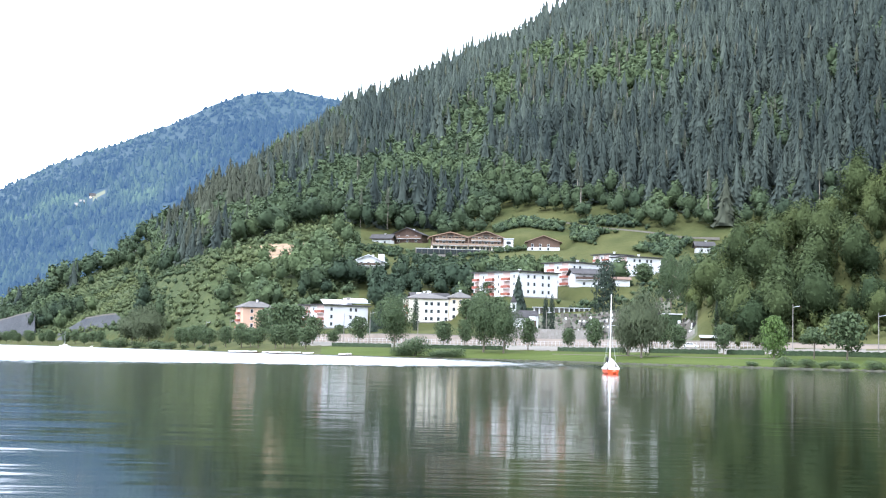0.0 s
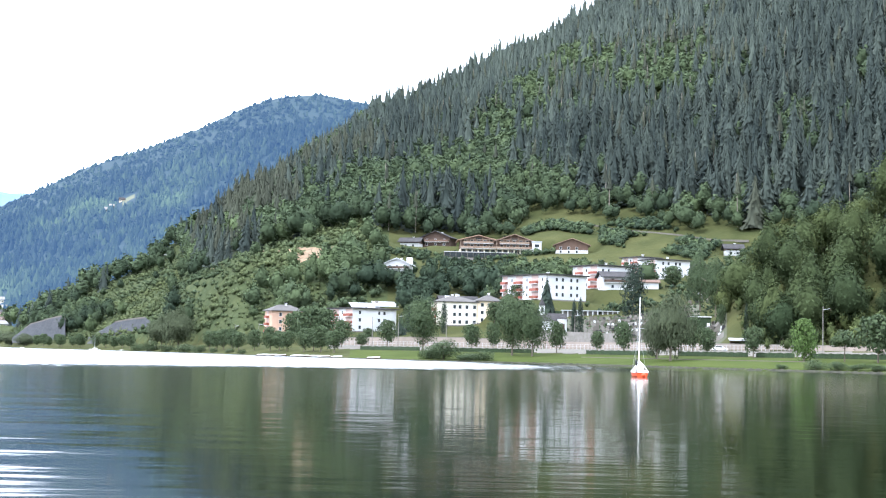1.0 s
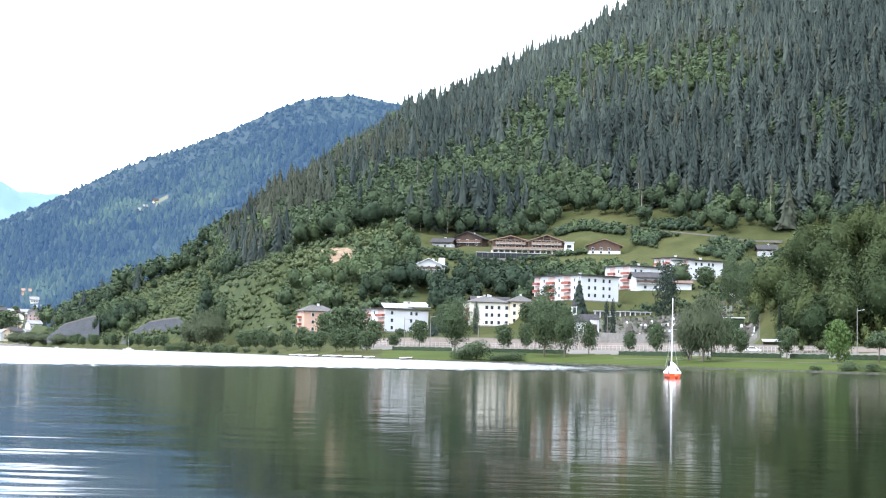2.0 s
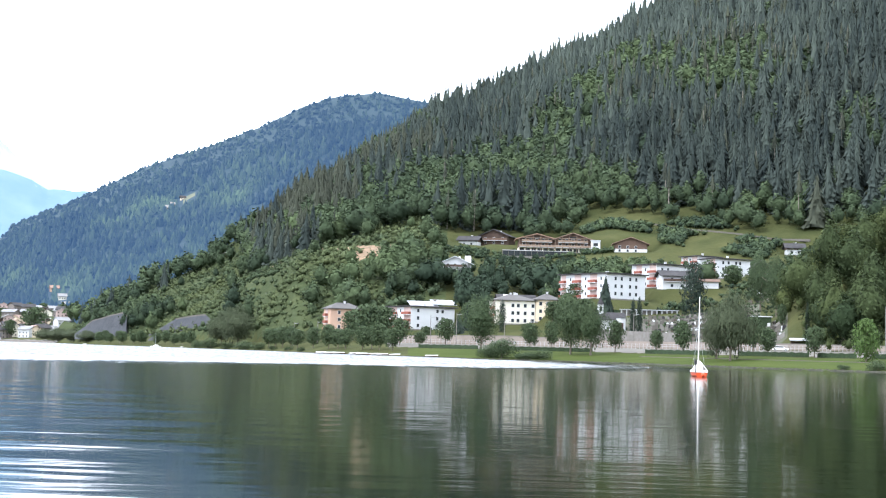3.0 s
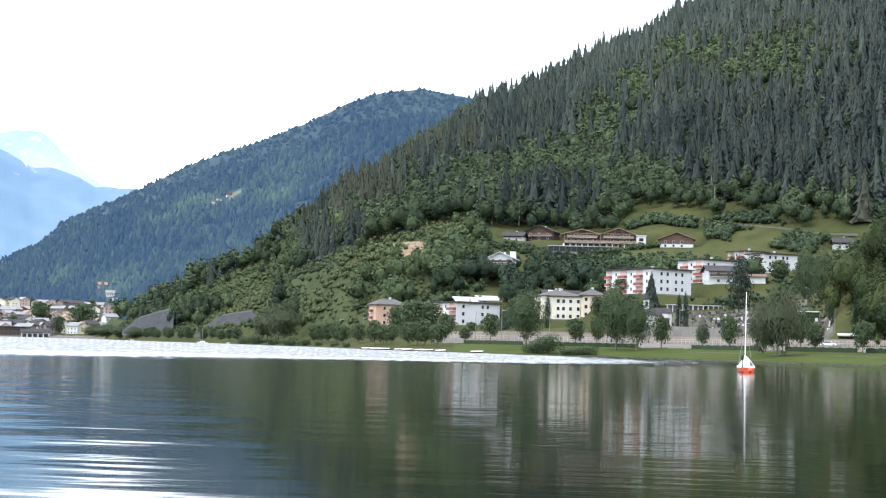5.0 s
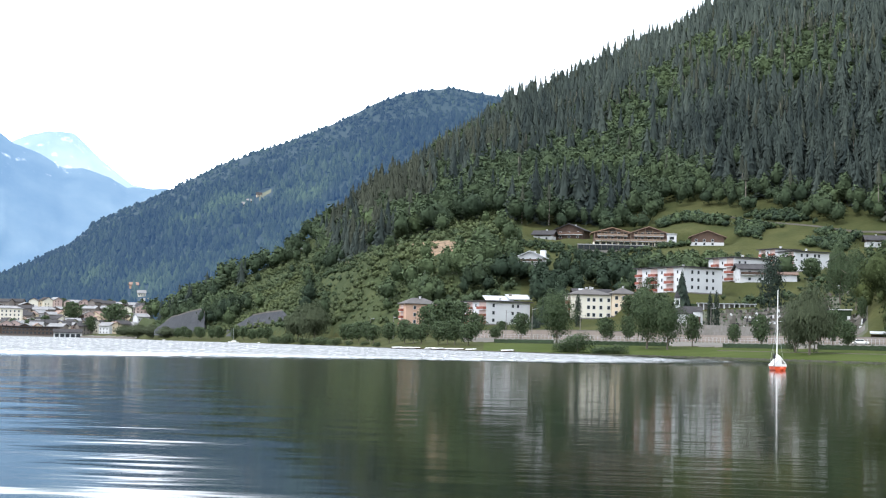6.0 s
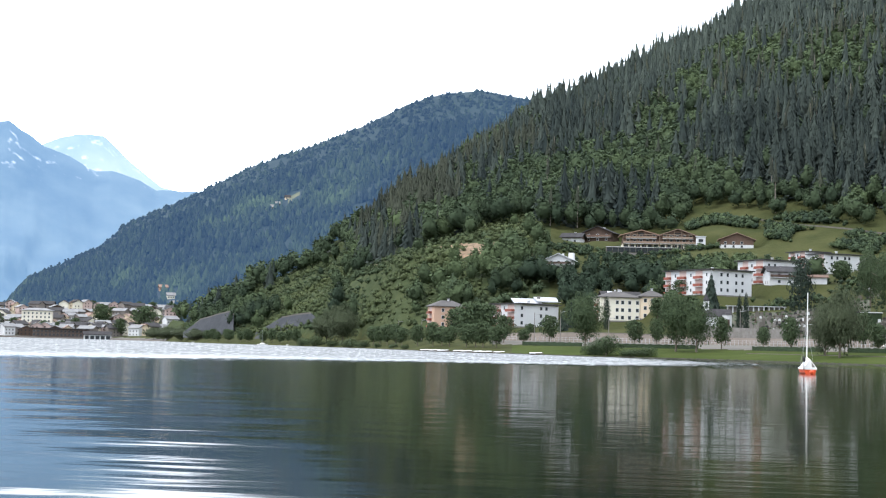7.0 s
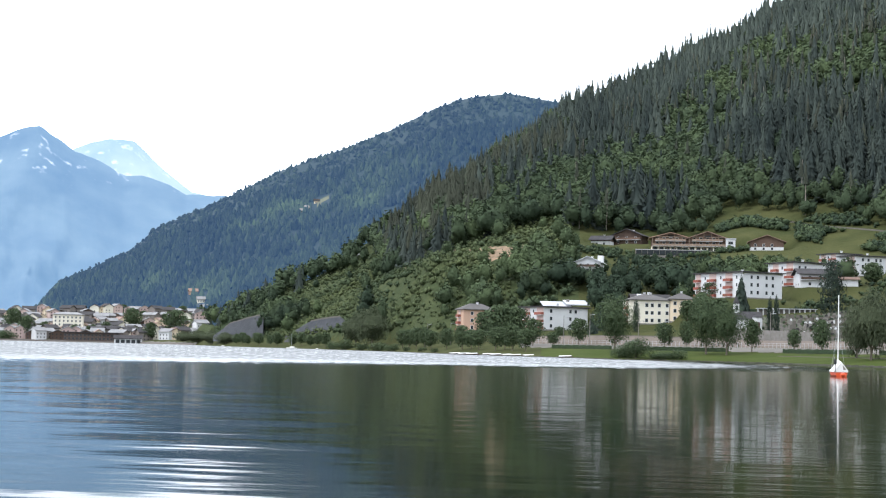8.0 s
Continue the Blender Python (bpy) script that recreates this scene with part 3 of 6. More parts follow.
def leafy_crown(rng, rings, seg, width, low, tufts, tuft, lumps=14, pointed=0.0, droop=0.0, core=0.80, rough=0.30):
    """A broad tree of unit height: boughs that swell unevenly, thick with small sprays of leaves; droop hangs them down."""
    mid, tall = (low + 1.0) / 2, (1.0 - low) / 2
    way = rng.normal(size=(lumps, 3)) + np.array([0, 0, 0.3])
    way /= np.linalg.norm(way, axis=1)[:, None]
    size, sharp = rng.uniform(0.18, 0.52, lumps), rng.uniform(9, 26, lumps)

    def skin(n):
        swell = 0.60 + (size * np.exp(-sharp * (1 - n @ way.T))).max(1)
        wide = width * np.where(n[:, 2] > 0, 1 - pointed * np.clip(n[:, 2], 0, 1), 1 - 0.2 * np.clip(-n[:, 2], 0, 1))
        return np.stack([n[:, 0] * wide * swell, n[:, 1] * wide * swell, mid + n[:, 2] * tall * np.minimum(swell, 1.06)], 1)

    E, A = np.meshgrid(np.linspace(-1.4, 1.45, rings), np.arange(seg) * 2 * math.pi / seg, indexing="ij")
    A = A + (np.arange(rings) % 2)[:, None] * math.pi / seg
    n = np.stack([np.cos(E) * np.cos(A), np.cos(E) * np.sin(A), np.sin(E)], -1).reshape(-1, 3)
    heart = np.array([0, 0, mid])
    v = heart + (skin(n) - heart) * core
    f = []
    for k in range(rings - 1):
        for i in range(seg):
            p, q, w, o = k * seg + i, k * seg + (i + 1) % seg, (k + 1) * seg + (i + 1) % seg, (k + 1) * seg + i
            f += [(p, q, w), (p, w, o)]
    m = rng.normal(size=(tufts, 3)) + np.array([0, 0, 0.15])
    m /= np.linalg.norm(m, axis=1)[:, None]
    at = heart + (skin(m) - heart) * (1.06 - (1.14 - core) * rng.rand(tufts, 1) ** 1.5)
    near = way[np.argmax(m @ way.T, 1)]
    soft = m + 0.35 * (m - near) / (0.3 + np.linalg.norm(m - near, axis=1)[:, None]) + rng.normal(0, rough, (tufts, 3)) + np.array([0, 0, 0.1])
    soft /= np.linalg.norm(soft, axis=1)[:, None]
    u = np.cross(m, rng.normal(size=(tufts, 3)))
    u /= np.linalg.norm(u, axis=1)[:, None]
    w = np.cross(m, u) * 0.7 + m * rng.uniform(0.2, 0.9, (tufts, 1))
    if droop:
        u = u * (1 - droop)
        w = w * (1 - droop) + np.array([0, 0, -1.6 * droop])
    g = tuft * rng.uniform(0.55, 1.45, (tufts, 1))
    tri = np.stack([at - u * g - w * g * 0.6, at + u * g - w * g * 0.5, at + u * g * rng.uniform(-0.6, 0.6, (tufts, 1)) + w * g * 1.1], 1).reshape(-1, 3)
    back = (np.cross(tri[1::3] - tri[0::3], tri[2::3] - tri[0::3]) * soft).sum(1) < 0
    tf = np.arange(tufts * 3).reshape(-1, 3)
    tf[back] = tf[back][:, ::-1]
    tf = tf + len(v)
    return np.concatenate([v, tri]), np.concatenate([np.array(f), tf]), np.concatenate([n, np.repeat(soft, 3, 0)])


def spruce_tree(rng, whorls, sprays, width):
    """A spruce of unit height: a slim core with whorls of hanging, ragged sprays close to it."""
    v, f, ns = [], [], []
    for i in range(7):
        for k in (i, i + 1):
            ang = k * 2 * math.pi / 7
            v.append((0.70 * width * math.cos(ang), 0.70 * width * math.sin(ang), 0.04))
            ns.append((math.cos(ang), math.sin(ang), 0.5))
        mid = (i + 0.5) * 2 * math.pi / 7
        v.append((0, 0, 0.96))
        ns.append((math.cos(mid), math.sin(mid), 0.5))
        f.append((3 * i, 3 * i + 1, 3 * i + 2))
    for k in range(whorls):
        t = (k + 0.5) / whorls
        z = 0.06 + 0.94 * t ** 0.95
        rad = width * ((1 - t) * rng.uniform(0.80, 1.18) + 0.035)
        for i in range(max(4, int(sprays * (1 - 0.55 * t)))):
            ang = rng.uniform(0, 6.283)
            c, q = math.cos(ang), math.sin(ang)
            r = rad * rng.uniform(0.85, 1.3)
            half = rad * rng.uniform(0.10, 0.24) + 0.004
            z1 = z + rng.normal(0, 0.4) / whorls
            fall = r * rng.uniform(0.25, 0.7)
            base = len(v)
            v += [(c * r * 0.45, q * r * 0.45, min(1.0, z1 + 1.0 / whorls)), (c * r * 0.95 - q * half, q * r * 0.95 + c * half, max(0.0, z1 - fall)), (c * r + q * half, q * r - c * half, max(0.0, z1 - fall * rng.uniform(0.5, 1.3)))]
            w = Vector((c + rng.normal(0, 0.16), q + rng.normal(0, 0.16), 0.5 + rng.normal(0, 0.14))).normalized()
            ns += [tuple(w)] * 3
            f.append((base, base + 2, base + 1))
    return np.array(v), np.array(f), np.array(ns)


RNG = np.random.RandomState(5)
NEAR_SPRUCES = [spruce_tree(RNG, 21, 14, RNG.uniform(0.14, 0.19)) for _ in range(8)]
SPRUCES = [spruce_tree(RNG, 14, 11, RNG.uniform(0.14, 0.19)) for _ in range(8)]
FAR_SPRUCES = [spruce_tree(RNG, 11, 9, RNG.uniform(0.14, 0.19)) for _ in range(8)]
DISTANT = [star_cone(RNG, 2, 4, RNG.uniform(0.20, 0.28)) for _ in range(4)]
BROADS = [leafy_crown(RNG, 5, 7, RNG.uniform(0.28, 0.40), 0.04, 280, 0.0370, 16, RNG.uniform(0.1, 0.6)) for _ in range(10)]
FAR_BROADS = [leafy_crown(RNG, 4, 6, RNG.uniform(0.28, 0.40), 0.04, 124, 0.050, 12, RNG.uniform(0.1, 0.6)) for _ in range(10)]
RICH = [leafy_crown(RNG, 6, 9, RNG.uniform(0.34, 0.44), 0.03, 2000, 0.0212, 34, RNG.uniform(0.2, 0.7), 0.2, 0.72, 0.34) for _ in range(6)]
SHRUBS = [leafy_crown(RNG, 3, 6, RNG.uniform(0.55, 0.85), -0.2, 42, 0.11, 8) for _ in range(8)]


def field(x, y, scale, seed):
    """Smooth random values from 0 to 1 over the ground."""
    r = np.random.RandomState(seed)
    v = np.zeros_like(x)
    for k in range(6):
        a = r.uniform(0, 6.283)
        f = (0.7 + 0.25 * k) / scale
        v += np.sin((x * math.cos(a) + y * math.sin(a)) * f + r.uniform(0, 6.283)) / (1 + 0.3 * k)
    return 0.5 + v / 6.0


def scatter(count, a0, a1, d0, d1, seed):
    r = np.random.RandomState(seed)
    a = r.uniform(a0, a1, count)
    d = np.sqrt(r.uniform(d0 ** 2, d1 ** 2, count))
    return a, d, d * np.sin(np.radians(a)), d * np.cos(np.radians(a)), r


def clear_of(x, y):
    ok = np.ones(len(x), bool)
    for px, py, r, pz in PADS:
        ok &= np.hypot(x - px, y - py) > r + 3
    return ok


def open_ground(a, d):
    """Where meadows and bare ground keep the wood away."""
    meadow = (a > 1.5) & (a < 10.8) & (d > 690) & (d < np.interp(a, EDGE_AZ, EDGE_D) - 3)
    scar = (a > -6.5) & (a < -4.9) & (d > 684) & (d < 732)
    yards = (a > -3.3) & (a < 2.9) & (d > 721) & (d < 742)
    return meadow | scar | yards


def planted(step, a0, a1, d0, d1, seed):
    """Places about that far apart over a sector of the ground."""
    r = np.random.RandomState(seed)
    x0, x1 = d1 * math.sin(radians(a0)), d1 * math.sin(radians(a1))
    gx, gy = np.meshgrid(np.arange(x0, x1, step), np.arange(d0 * 0.9, d1, step))
    x = (gx + (np.arange(gx.shape[0]) % 2)[:, None] * step / 2).ravel() + r.uniform(-0.46, 0.46, gx.size) * step
    y = gy.ravel() + r.uniform(-0.46, 0.46, gx.size) * step
    a, d = np.degrees(np.arctan2(x, y)), np.hypot(x, y)
    ok = (a > a0) & (a < a1) & (d > d0) & (d < d1)
    return a[ok], d[ok], x[ok], y[ok], r


def patch(a, z, *spots):
    """How far a place lies within patches of the slope, each given by bearing, height and the reach in both."""
    v = np.zeros_like(a)
    for ca, cz, ra, rz in spots:
        v = np.maximum(v, np.exp(-((a - ca) / ra) ** 2 - ((z - cz) / rz) ** 2))
    return v


EDGE_AZ = [-11.2, -10.6, -10, -9, -6.6, -6, -4.6, -3.6, -3, -2, 1.5, 2.2, 3.6, 4.6, 5.7, 8, 9.5, 11, 18]
EDGE_D = [1130, 930, 850, 785, 768, 790, 802, 785, 748, 750, 758, 800, 792, 784, 766, 738, 728, 718, 710]


def wood():
    a, d, x, y, r = planted(7.6, -18.5, 18, 700, 1720, 11)
    n = len(a)
    rd = np.interp(a, L_AZ, RIDGE_D)
    z = land(a, d)
    edge = np.where(a < -11.2, rd - 62, np.interp(a, EDGE_AZ, EDGE_D)) + r.normal(0, 4, n)
    keep = (d < rd + 12) & (d > edge) & ~open_ground(a, d) & clear_of(x, y)
    keep &= r.rand(n) > np.where(a < -11.2, 0.35, 0.06)
    green = patch(a, z, (7.8, 205, 1.6, 48), (6.2, 190, 1.2, 22), (-0.6, 118, 3.4, 46), (1.9, 88, 3.0, 24), (-3.8, 100, 2.6, 36), (1.0, 170, 1.9, 46), (-7.5, 72, 3.0, 18), (3.6, 262, 1.2, 40), (2.4, 215, 1.2, 40), (5.2, 245, 1.2, 30), (5.0, 78, 1.5, 10), (9.0, 70, 1.6, 9), (-6.5, 108, 0.9, 20), (12.5, 128, 0.8, 16), (-6.5, 80, 1.2, 12))
    rim = np.clip(1 - (d - edge) / 34, 0, 1) * (a > -3)  # broad trees along the lower edge
    broad = (green + 0.8 * rim + 0.55 * (field(x, y, 30, 2) - 0.5) + r.normal(0, 0.30, n) > 0.44) | (a < -10.6) & (r.rand(n) < 0.8)
    # the tint pales with ground height, painting in the haze uphill
    tint = np.clip(0.45 * field(x, y, 26, 9) + 0.4 * np.clip((z - 110) / 200, 0, 1) + r.normal(0, 0.17, n), 0, 1)
    P = np.stack([x, y, z - 0.6, np.clip(r.normal(25.5, 5.0, n), 13, 37), r.uniform(0.95, 1.45, n), tint], 1)
    P[:, 3] *= np.where((a < -4) & ((d > rd - 160) | (d < 900)), 0.72, 1.0)
    s = keep & ~broad
    P[s, 2] -= 1.0
    olive = s & (patch(a, z, (-8.6, 100, 2.4, 45), (-5.5, 150, 1.8, 25)) + r.normal(0, 0.2, n) > 0.45)
    s &= ~olive
    near, near2 = d < 960, d < 1250
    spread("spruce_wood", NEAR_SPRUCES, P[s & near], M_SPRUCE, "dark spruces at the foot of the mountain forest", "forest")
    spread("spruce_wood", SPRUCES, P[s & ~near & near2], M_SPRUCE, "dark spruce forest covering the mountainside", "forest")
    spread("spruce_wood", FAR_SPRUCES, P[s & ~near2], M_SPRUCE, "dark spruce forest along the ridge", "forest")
    spread("larch_wood", SPRUCES, P[olive], M_LARCH, "olive-brown larches on the spur of the mountain", "forest")
    # tall bare stems where the wood opens
    tall = keep & (r.rand(n) < 0.05 + 0.5 * patch(a, z, (9.5, 205, 0.8, 16), (7.6, 240, 1.6, 20), (-1.2, 185, 1.0, 14), (11.8, 100, 0.5, 12), (6.8, 150, 1.2, 14), (4.0, 200, 1.2, 24))) & (a > -4)
    Q = P[tall].copy()
    Q[:, 1] -= 4
    Q[:, 3] = r.uniform(16, 26, len(Q))
    stem = np.array([(0.010 * (1 - 0.6 * q) * math.cos(k * 1.571), 0.010 * (1 - 0.6 * q) * math.sin(k * 1.571), q) for q in (0, 1) for k in range(4)])
    spread("bare_trunks", [(stem, np.array([(k, (k + 1) % 4, 4 + (k + 1) % 4, 4 + k) for k in range(4)]), None)], Q, M_PALEBARK, "pale bare trunks at the forest edge", "trunks")
    Q[:, 2] += Q[:, 3] * 0.6
    Q[:, 3] *= 0.5
    Q[:, 4] = 0.95
    spread("bare_trunk_crowns", SPRUCES, Q, M_LARCH, "thin crowns on the tall bare trunks", "forest")
    s = keep & broad
    P[:, 3] = r.uniform(11, 21, n) * np.where(rim > 0.3, 0.8, 1.0)
    # +0.2 on the left spur: haze there put into the leaf tint
    P[:, 5] = np.clip(P[:, 5] + 0.28 * green + 0.2 * (a < -9), 0, 1)
    close = (d < 960) | (a < -8) & (d < 1040)
    spread("broadleaf_wood", BROADS, P[s & close], M_BROAD, "green broadleaf trees among the spruces", "forest")
    spread("broadleaf_wood", FAR_BROADS, P[s & ~close], M_BROAD, "green broadleaf trees high on the mountain", "forest")


def lower_slope():
    """The open shrubby slope over the shore road, and the belt of trees below the chalets."""
    a, d, x, y, r = planted(4.1, -17.3, 9.5, 556, 1150, 12)
    n = len(a)
    fd, rd = np.interp(a, L_AZ, FOOT_D), np.interp(a, L_AZ, RIDGE_D)
    z = land(a, d) - 0.2
    edge = np.where(a < -11.2, rd - 30, np.interp(a, EDGE_AZ, EDGE_D))
    belt = (a > -3.5) & (d > 566)
    keep = (d > fd + 4) & (d < np.where(belt, 716, edge + 30)) & clear_of(x, y) & ~open_ground(a, d)
    keep &= ~((a > 2.6) & (d < 572)) & ~((a > 4.4) & (d < 690) & (r.rand(n) < 0.86))
    keep &= ~((np.abs(d - np.interp(a, TRACK_AZ, TRACK_D)) < 7) & (a > -10.6) & (a < -3.3))
    tint = np.clip(1.6 * field(x, y, 20, 4) - 0.4 + r.normal(0, 0.16, n), 0, 1)
    roof = np.where((a > -3.3) & (a < 9), 1.7 + d * (0.0690 - 0.004 * np.clip(-a - 1, 0, 2)) - z, 30) * r.uniform(0.7, 1.0, n)  # kept low under the chalets' windows
    keep &= roof > 2.0
    clump = patch(a, z, (-4.6, 34, 1.9, 16), (-2.9, 40, 1.6, 20), (-7.3, 22, 1.3, 9), (-10.6, 52, 0.7, 10), (-15.0, 18, 1.6, 10), (-9.0, 57, 2.2, 5)) + 0.35 * (field(x, y, 24, 6) - 0.5)
    tall = (belt | (clump + r.normal(0, 0.1, n) > 0.5)) & (r.rand(n) < 0.34) | (r.rand(n) < 0.008)
    P = np.stack([x, y, z, np.minimum(r.uniform(8, 16, n), roof), r.uniform(0.85, 1.4, n), tint], 1)
    spread("slope_trees", BROADS, P[keep & tall], M_BROAD, "broadleaf trees on the lower slope", "trees")
    P[:, 3] = np.minimum(r.uniform(1.5, 4.2, n) * (0.5 + 1.0 * field(x, y, 14, 8)), roof)
    bare = patch(a, z, (-13.1, 40, 0.7, 9), (-11.8, 58, 0.8, 9), (-12.4, 48, 0.6, 8), (-10.4, 33, 0.6, 6)) > 0.4
    spread("slope_shrubs", SHRUBS, P[keep & ~tall & ~belt & ~(bare & (r.rand(n) < 0.5))], M_SHRUB, "low green shrubs over the open slope", "shrubs")


def right_hill():
    a, d, x, y, r = planted(7.6, 9.2, 22, 386, 500, 13)
    n = len(a)
    hill = np.interp(a, HILL_AZ, HILL_Z)
    keep = (hill > 4) & (d > 404 + r.normal(0, 5, n)) & (d < 474)
    tint = np.clip(field(x, y, 16, 5) + r.normal(0, 0.22, n), 0, 1)
    P = np.stack([x, y, land(a, d) - 0.3, np.clip(r.normal(14.5, 3.8, n), 7, 22), r.uniform(0.8, 1.15, n), tint], 1)
    spread("hill_wood", RICH, P[keep], M_HILLWOOD, "dense broadleaf wood on the near hill", "forest")
    a, d, x, y, r = planted(4.6, 9.3, 19, 390, 476, 17)
    n = len(a)
    tint = np.clip(field(x, y, 12, 7) + r.normal(0, 0.2, n), 0, 1)
    P = np.stack([x, y, land(a, d) - 0.3, r.uniform(2.5, 7.5, n), r.uniform(0.9, 1.4, n), tint], 1)
    spread("hill_shrubs", FAR_BROADS, P[np.interp(a, HILL_AZ, HILL_Z) > 2], M_HILLWOOD, "green bushes at the foot of the near hill", "shrubs")


def far_wood():
    a, d, x, y, r = scatter(15000, -24.4, 1.5, 1750, 3060, 14)
    keep = (d < 3040) & ~((np.abs(a + 13.25) < 0.36) & (d > 2625) & (d < 2712)) & ~((np.abs(a + 17.85) < 0.42) & (d > 2000) & (d < 2210) & (r.rand(len(a)) < 0.8))
    pale = patch(a, d, (-14.4, 2670, 1.1, 34), (-15.8, 2660, 0.8, 26), (-17.6, 2150, 0.9, 120), (-11.5, 2600, 0.9, 60), (-19.5, 2350, 0.6, 80))
    tint = np.clip(0.7 * pale + 0.5 * field(x, y, 60, 3) - 0.1 + r.normal(0, 0.16, len(a)), 0, 1)
    P = np.stack([x, y, far_land(a, d) - 1, np.where(d > 2850, r.uniform(5, 9, len(a)), r.uniform(10, 20, len(a))), np.where(d > 2850, r.uniform(2.2, 3.5, len(a)), r.uniform(1.1, 1.8, len(a))), tint], 1)
    spread("backdrop_forest", DISTANT, P[keep], M_FAR, "distant conifer forest with blue haze as glow", "forest")


LANE_AZ, LANE_D = [1.9, 2.5, 3.2, 4.5, 5.8, 8.0, 9.5, 10.6], [772, 784, 784, 768, 750, 732, 718, 712]


def meadow_shrubs():
    """Bushes in rows over the meadow, between the graves and in the gardens."""
    a, d, x, y, r = scatter(22000, -3.3, 10.8, 430, 790, 15)
    path = np.interp(a, LANE_AZ, LANE_D)
    rows = (d < path - 5) & (d > path - 30) & (a > 5.0) & (a < 10.8) | (d < path + 16) & (d > path + 4) & (a > 5.2) & (a < 8) | (d < path - 5) & (d > path - 20) & (a < 4.6) & (a > 2.0)
    graves = (a > 3.6) & (d > 474) & (d < 545) & (r.rand(len(a)) < 0.34)
    gardens = (a > 4.2) & (d > 548) & (d < 690) & (r.rand(len(a)) < 0.12)
    yards = (a < 3.2) & (d > 712) & (d < 729) & (r.rand(len(a)) < 0.5)
    keep = (rows | graves | gardens | yards) & clear_of(x, y)
    keep &= ~rows | (r.rand(len(a)) < 0.7) & (field(x, y, 9, 3) > 0.34)
    tall = np.where(rows, r.uniform(2, 5, len(a)), np.where(graves, r.uniform(0.5, 1.5, len(a)), r.uniform(1, 3.5, len(a))))
    P = np.stack([x, y, land(a, d) - 0.15, tall, r.uniform(0.9, 1.4, len(a)), np.clip(r.normal(0.35, 0.25, len(a)), 0, 1)], 1)
    spread("garden_shrubs", SHRUBS, P[keep], M_BROAD, "low green shrubs on meadow, graves and gardens", "shrubs")


# ---- helpers for things ----
def box(bm, x0, y0, z0, x1, y1, z1):
    m = Matrix.Translation(((x0 + x1) / 2, (y0 + y1) / 2, (z0 + z1) / 2)) @ Matrix.Diagonal((x1 - x0, y1 - y0, z1 - z0, 1))
    bmesh.ops.create_cube(bm, size=1, matrix=m)
    return bm


def solid(rows):
    """A closed form from rings of equal length, ends capped."""
    bm = bmesh.new()
    rings = [[bm.verts.new(p) for p in r] for r in rows]
    n = len(rings[0])
    for a, b in zip(rings, rings[1:]):
        for i in range(n):
            bm.faces.new((a[i], a[(i + 1) % n], b[(i + 1) % n], b[i]))
    bm.faces.new(rings[0][::-1])
    bm.faces.new(rings[-1])
    bmesh.ops.recalc_face_normals(bm, faces=bm.faces)
    return bm


def rod(bm, p, q, r0, r1=None, n=6):
    p, q = Vector(p), Vector(q)
    r1 = r0 if r1 is None else r1
    turn = (q - p).to_track_quat("Z", "Y").to_matrix().to_4x4()
    bmesh.ops.create_cone(bm, cap_ends=True, segments=n, radius1=r0, radius2=r1, depth=(q - p).length, matrix=Matrix.Translation((p + q) / 2) @ turn)
    return bm


def part(name, bm, mat, parent, label="", m=None):
    me = bpy.data.meshes.new(name)
    bm.to_mesh(me)
    bm.free()
    me.materials.append(mat)
    return piece(name, me, parent, label, m)


def piece(name, me, parent, label="", m=None):
    ob = new(name, me)
    ob.parent = parent
    if m is not None:
        ob.matrix_basis = m
    return tagged(ob, label)


def root(name, a, d, z, yaw=0.0):
    ob = new(name)
    ob.matrix_basis = pose(*polar(a, d), z, 0, 0, yaw - a)
    return ob


def shared(name, bm, mat):
    me = bpy.data.meshes.new(name)
    bm.to_mesh(me)
    bm.free()
    me.materials.append(mat)
    return me


def ring_frame(w, h, t, deep):
    bm = bmesh.new()
    for x0, z0, x1, z1 in ((-w / 2, 0, -w / 2 + t, h), (w / 2 - t, 0, w / 2, h), (-w / 2 + t, 0, w / 2 - t, t), (-w / 2 + t, h - t, w / 2 - t, h)):
        box(bm, x0, -deep, z0, x1, 0.0, z1)
    return bm


WINDOW_MESH = {}


def window(parent, x, z, w=1.15, h=1.45, face="front", depth=0.0, frame_mat=None):
    """A framed window set on a wall: on the front (along x) or the left side (along y)."""
    key = (w, h, frame_mat)
    if key not in WINDOW_MESH:
        WINDOW_MESH[key] = (shared("window", ring_frame(w, h, 0.10, 0.07), frame_mat or M_WHITE), shared("pane", box(bmesh.new(), -w / 2 + 0.1, -0.035, 0.1, w / 2 - 0.1, 0.0, h - 0.1), M_GLASS))
    m = pose(x, -0.005 + depth, z) if face == "front" else pose(-0.005 + depth, x, z, 0, 0, -90)
    w_ob = piece("window", WINDOW_MESH[key][0], parent, "", m)
    piece("pane", WINDOW_MESH[key][1], w_ob)
    return w_ob


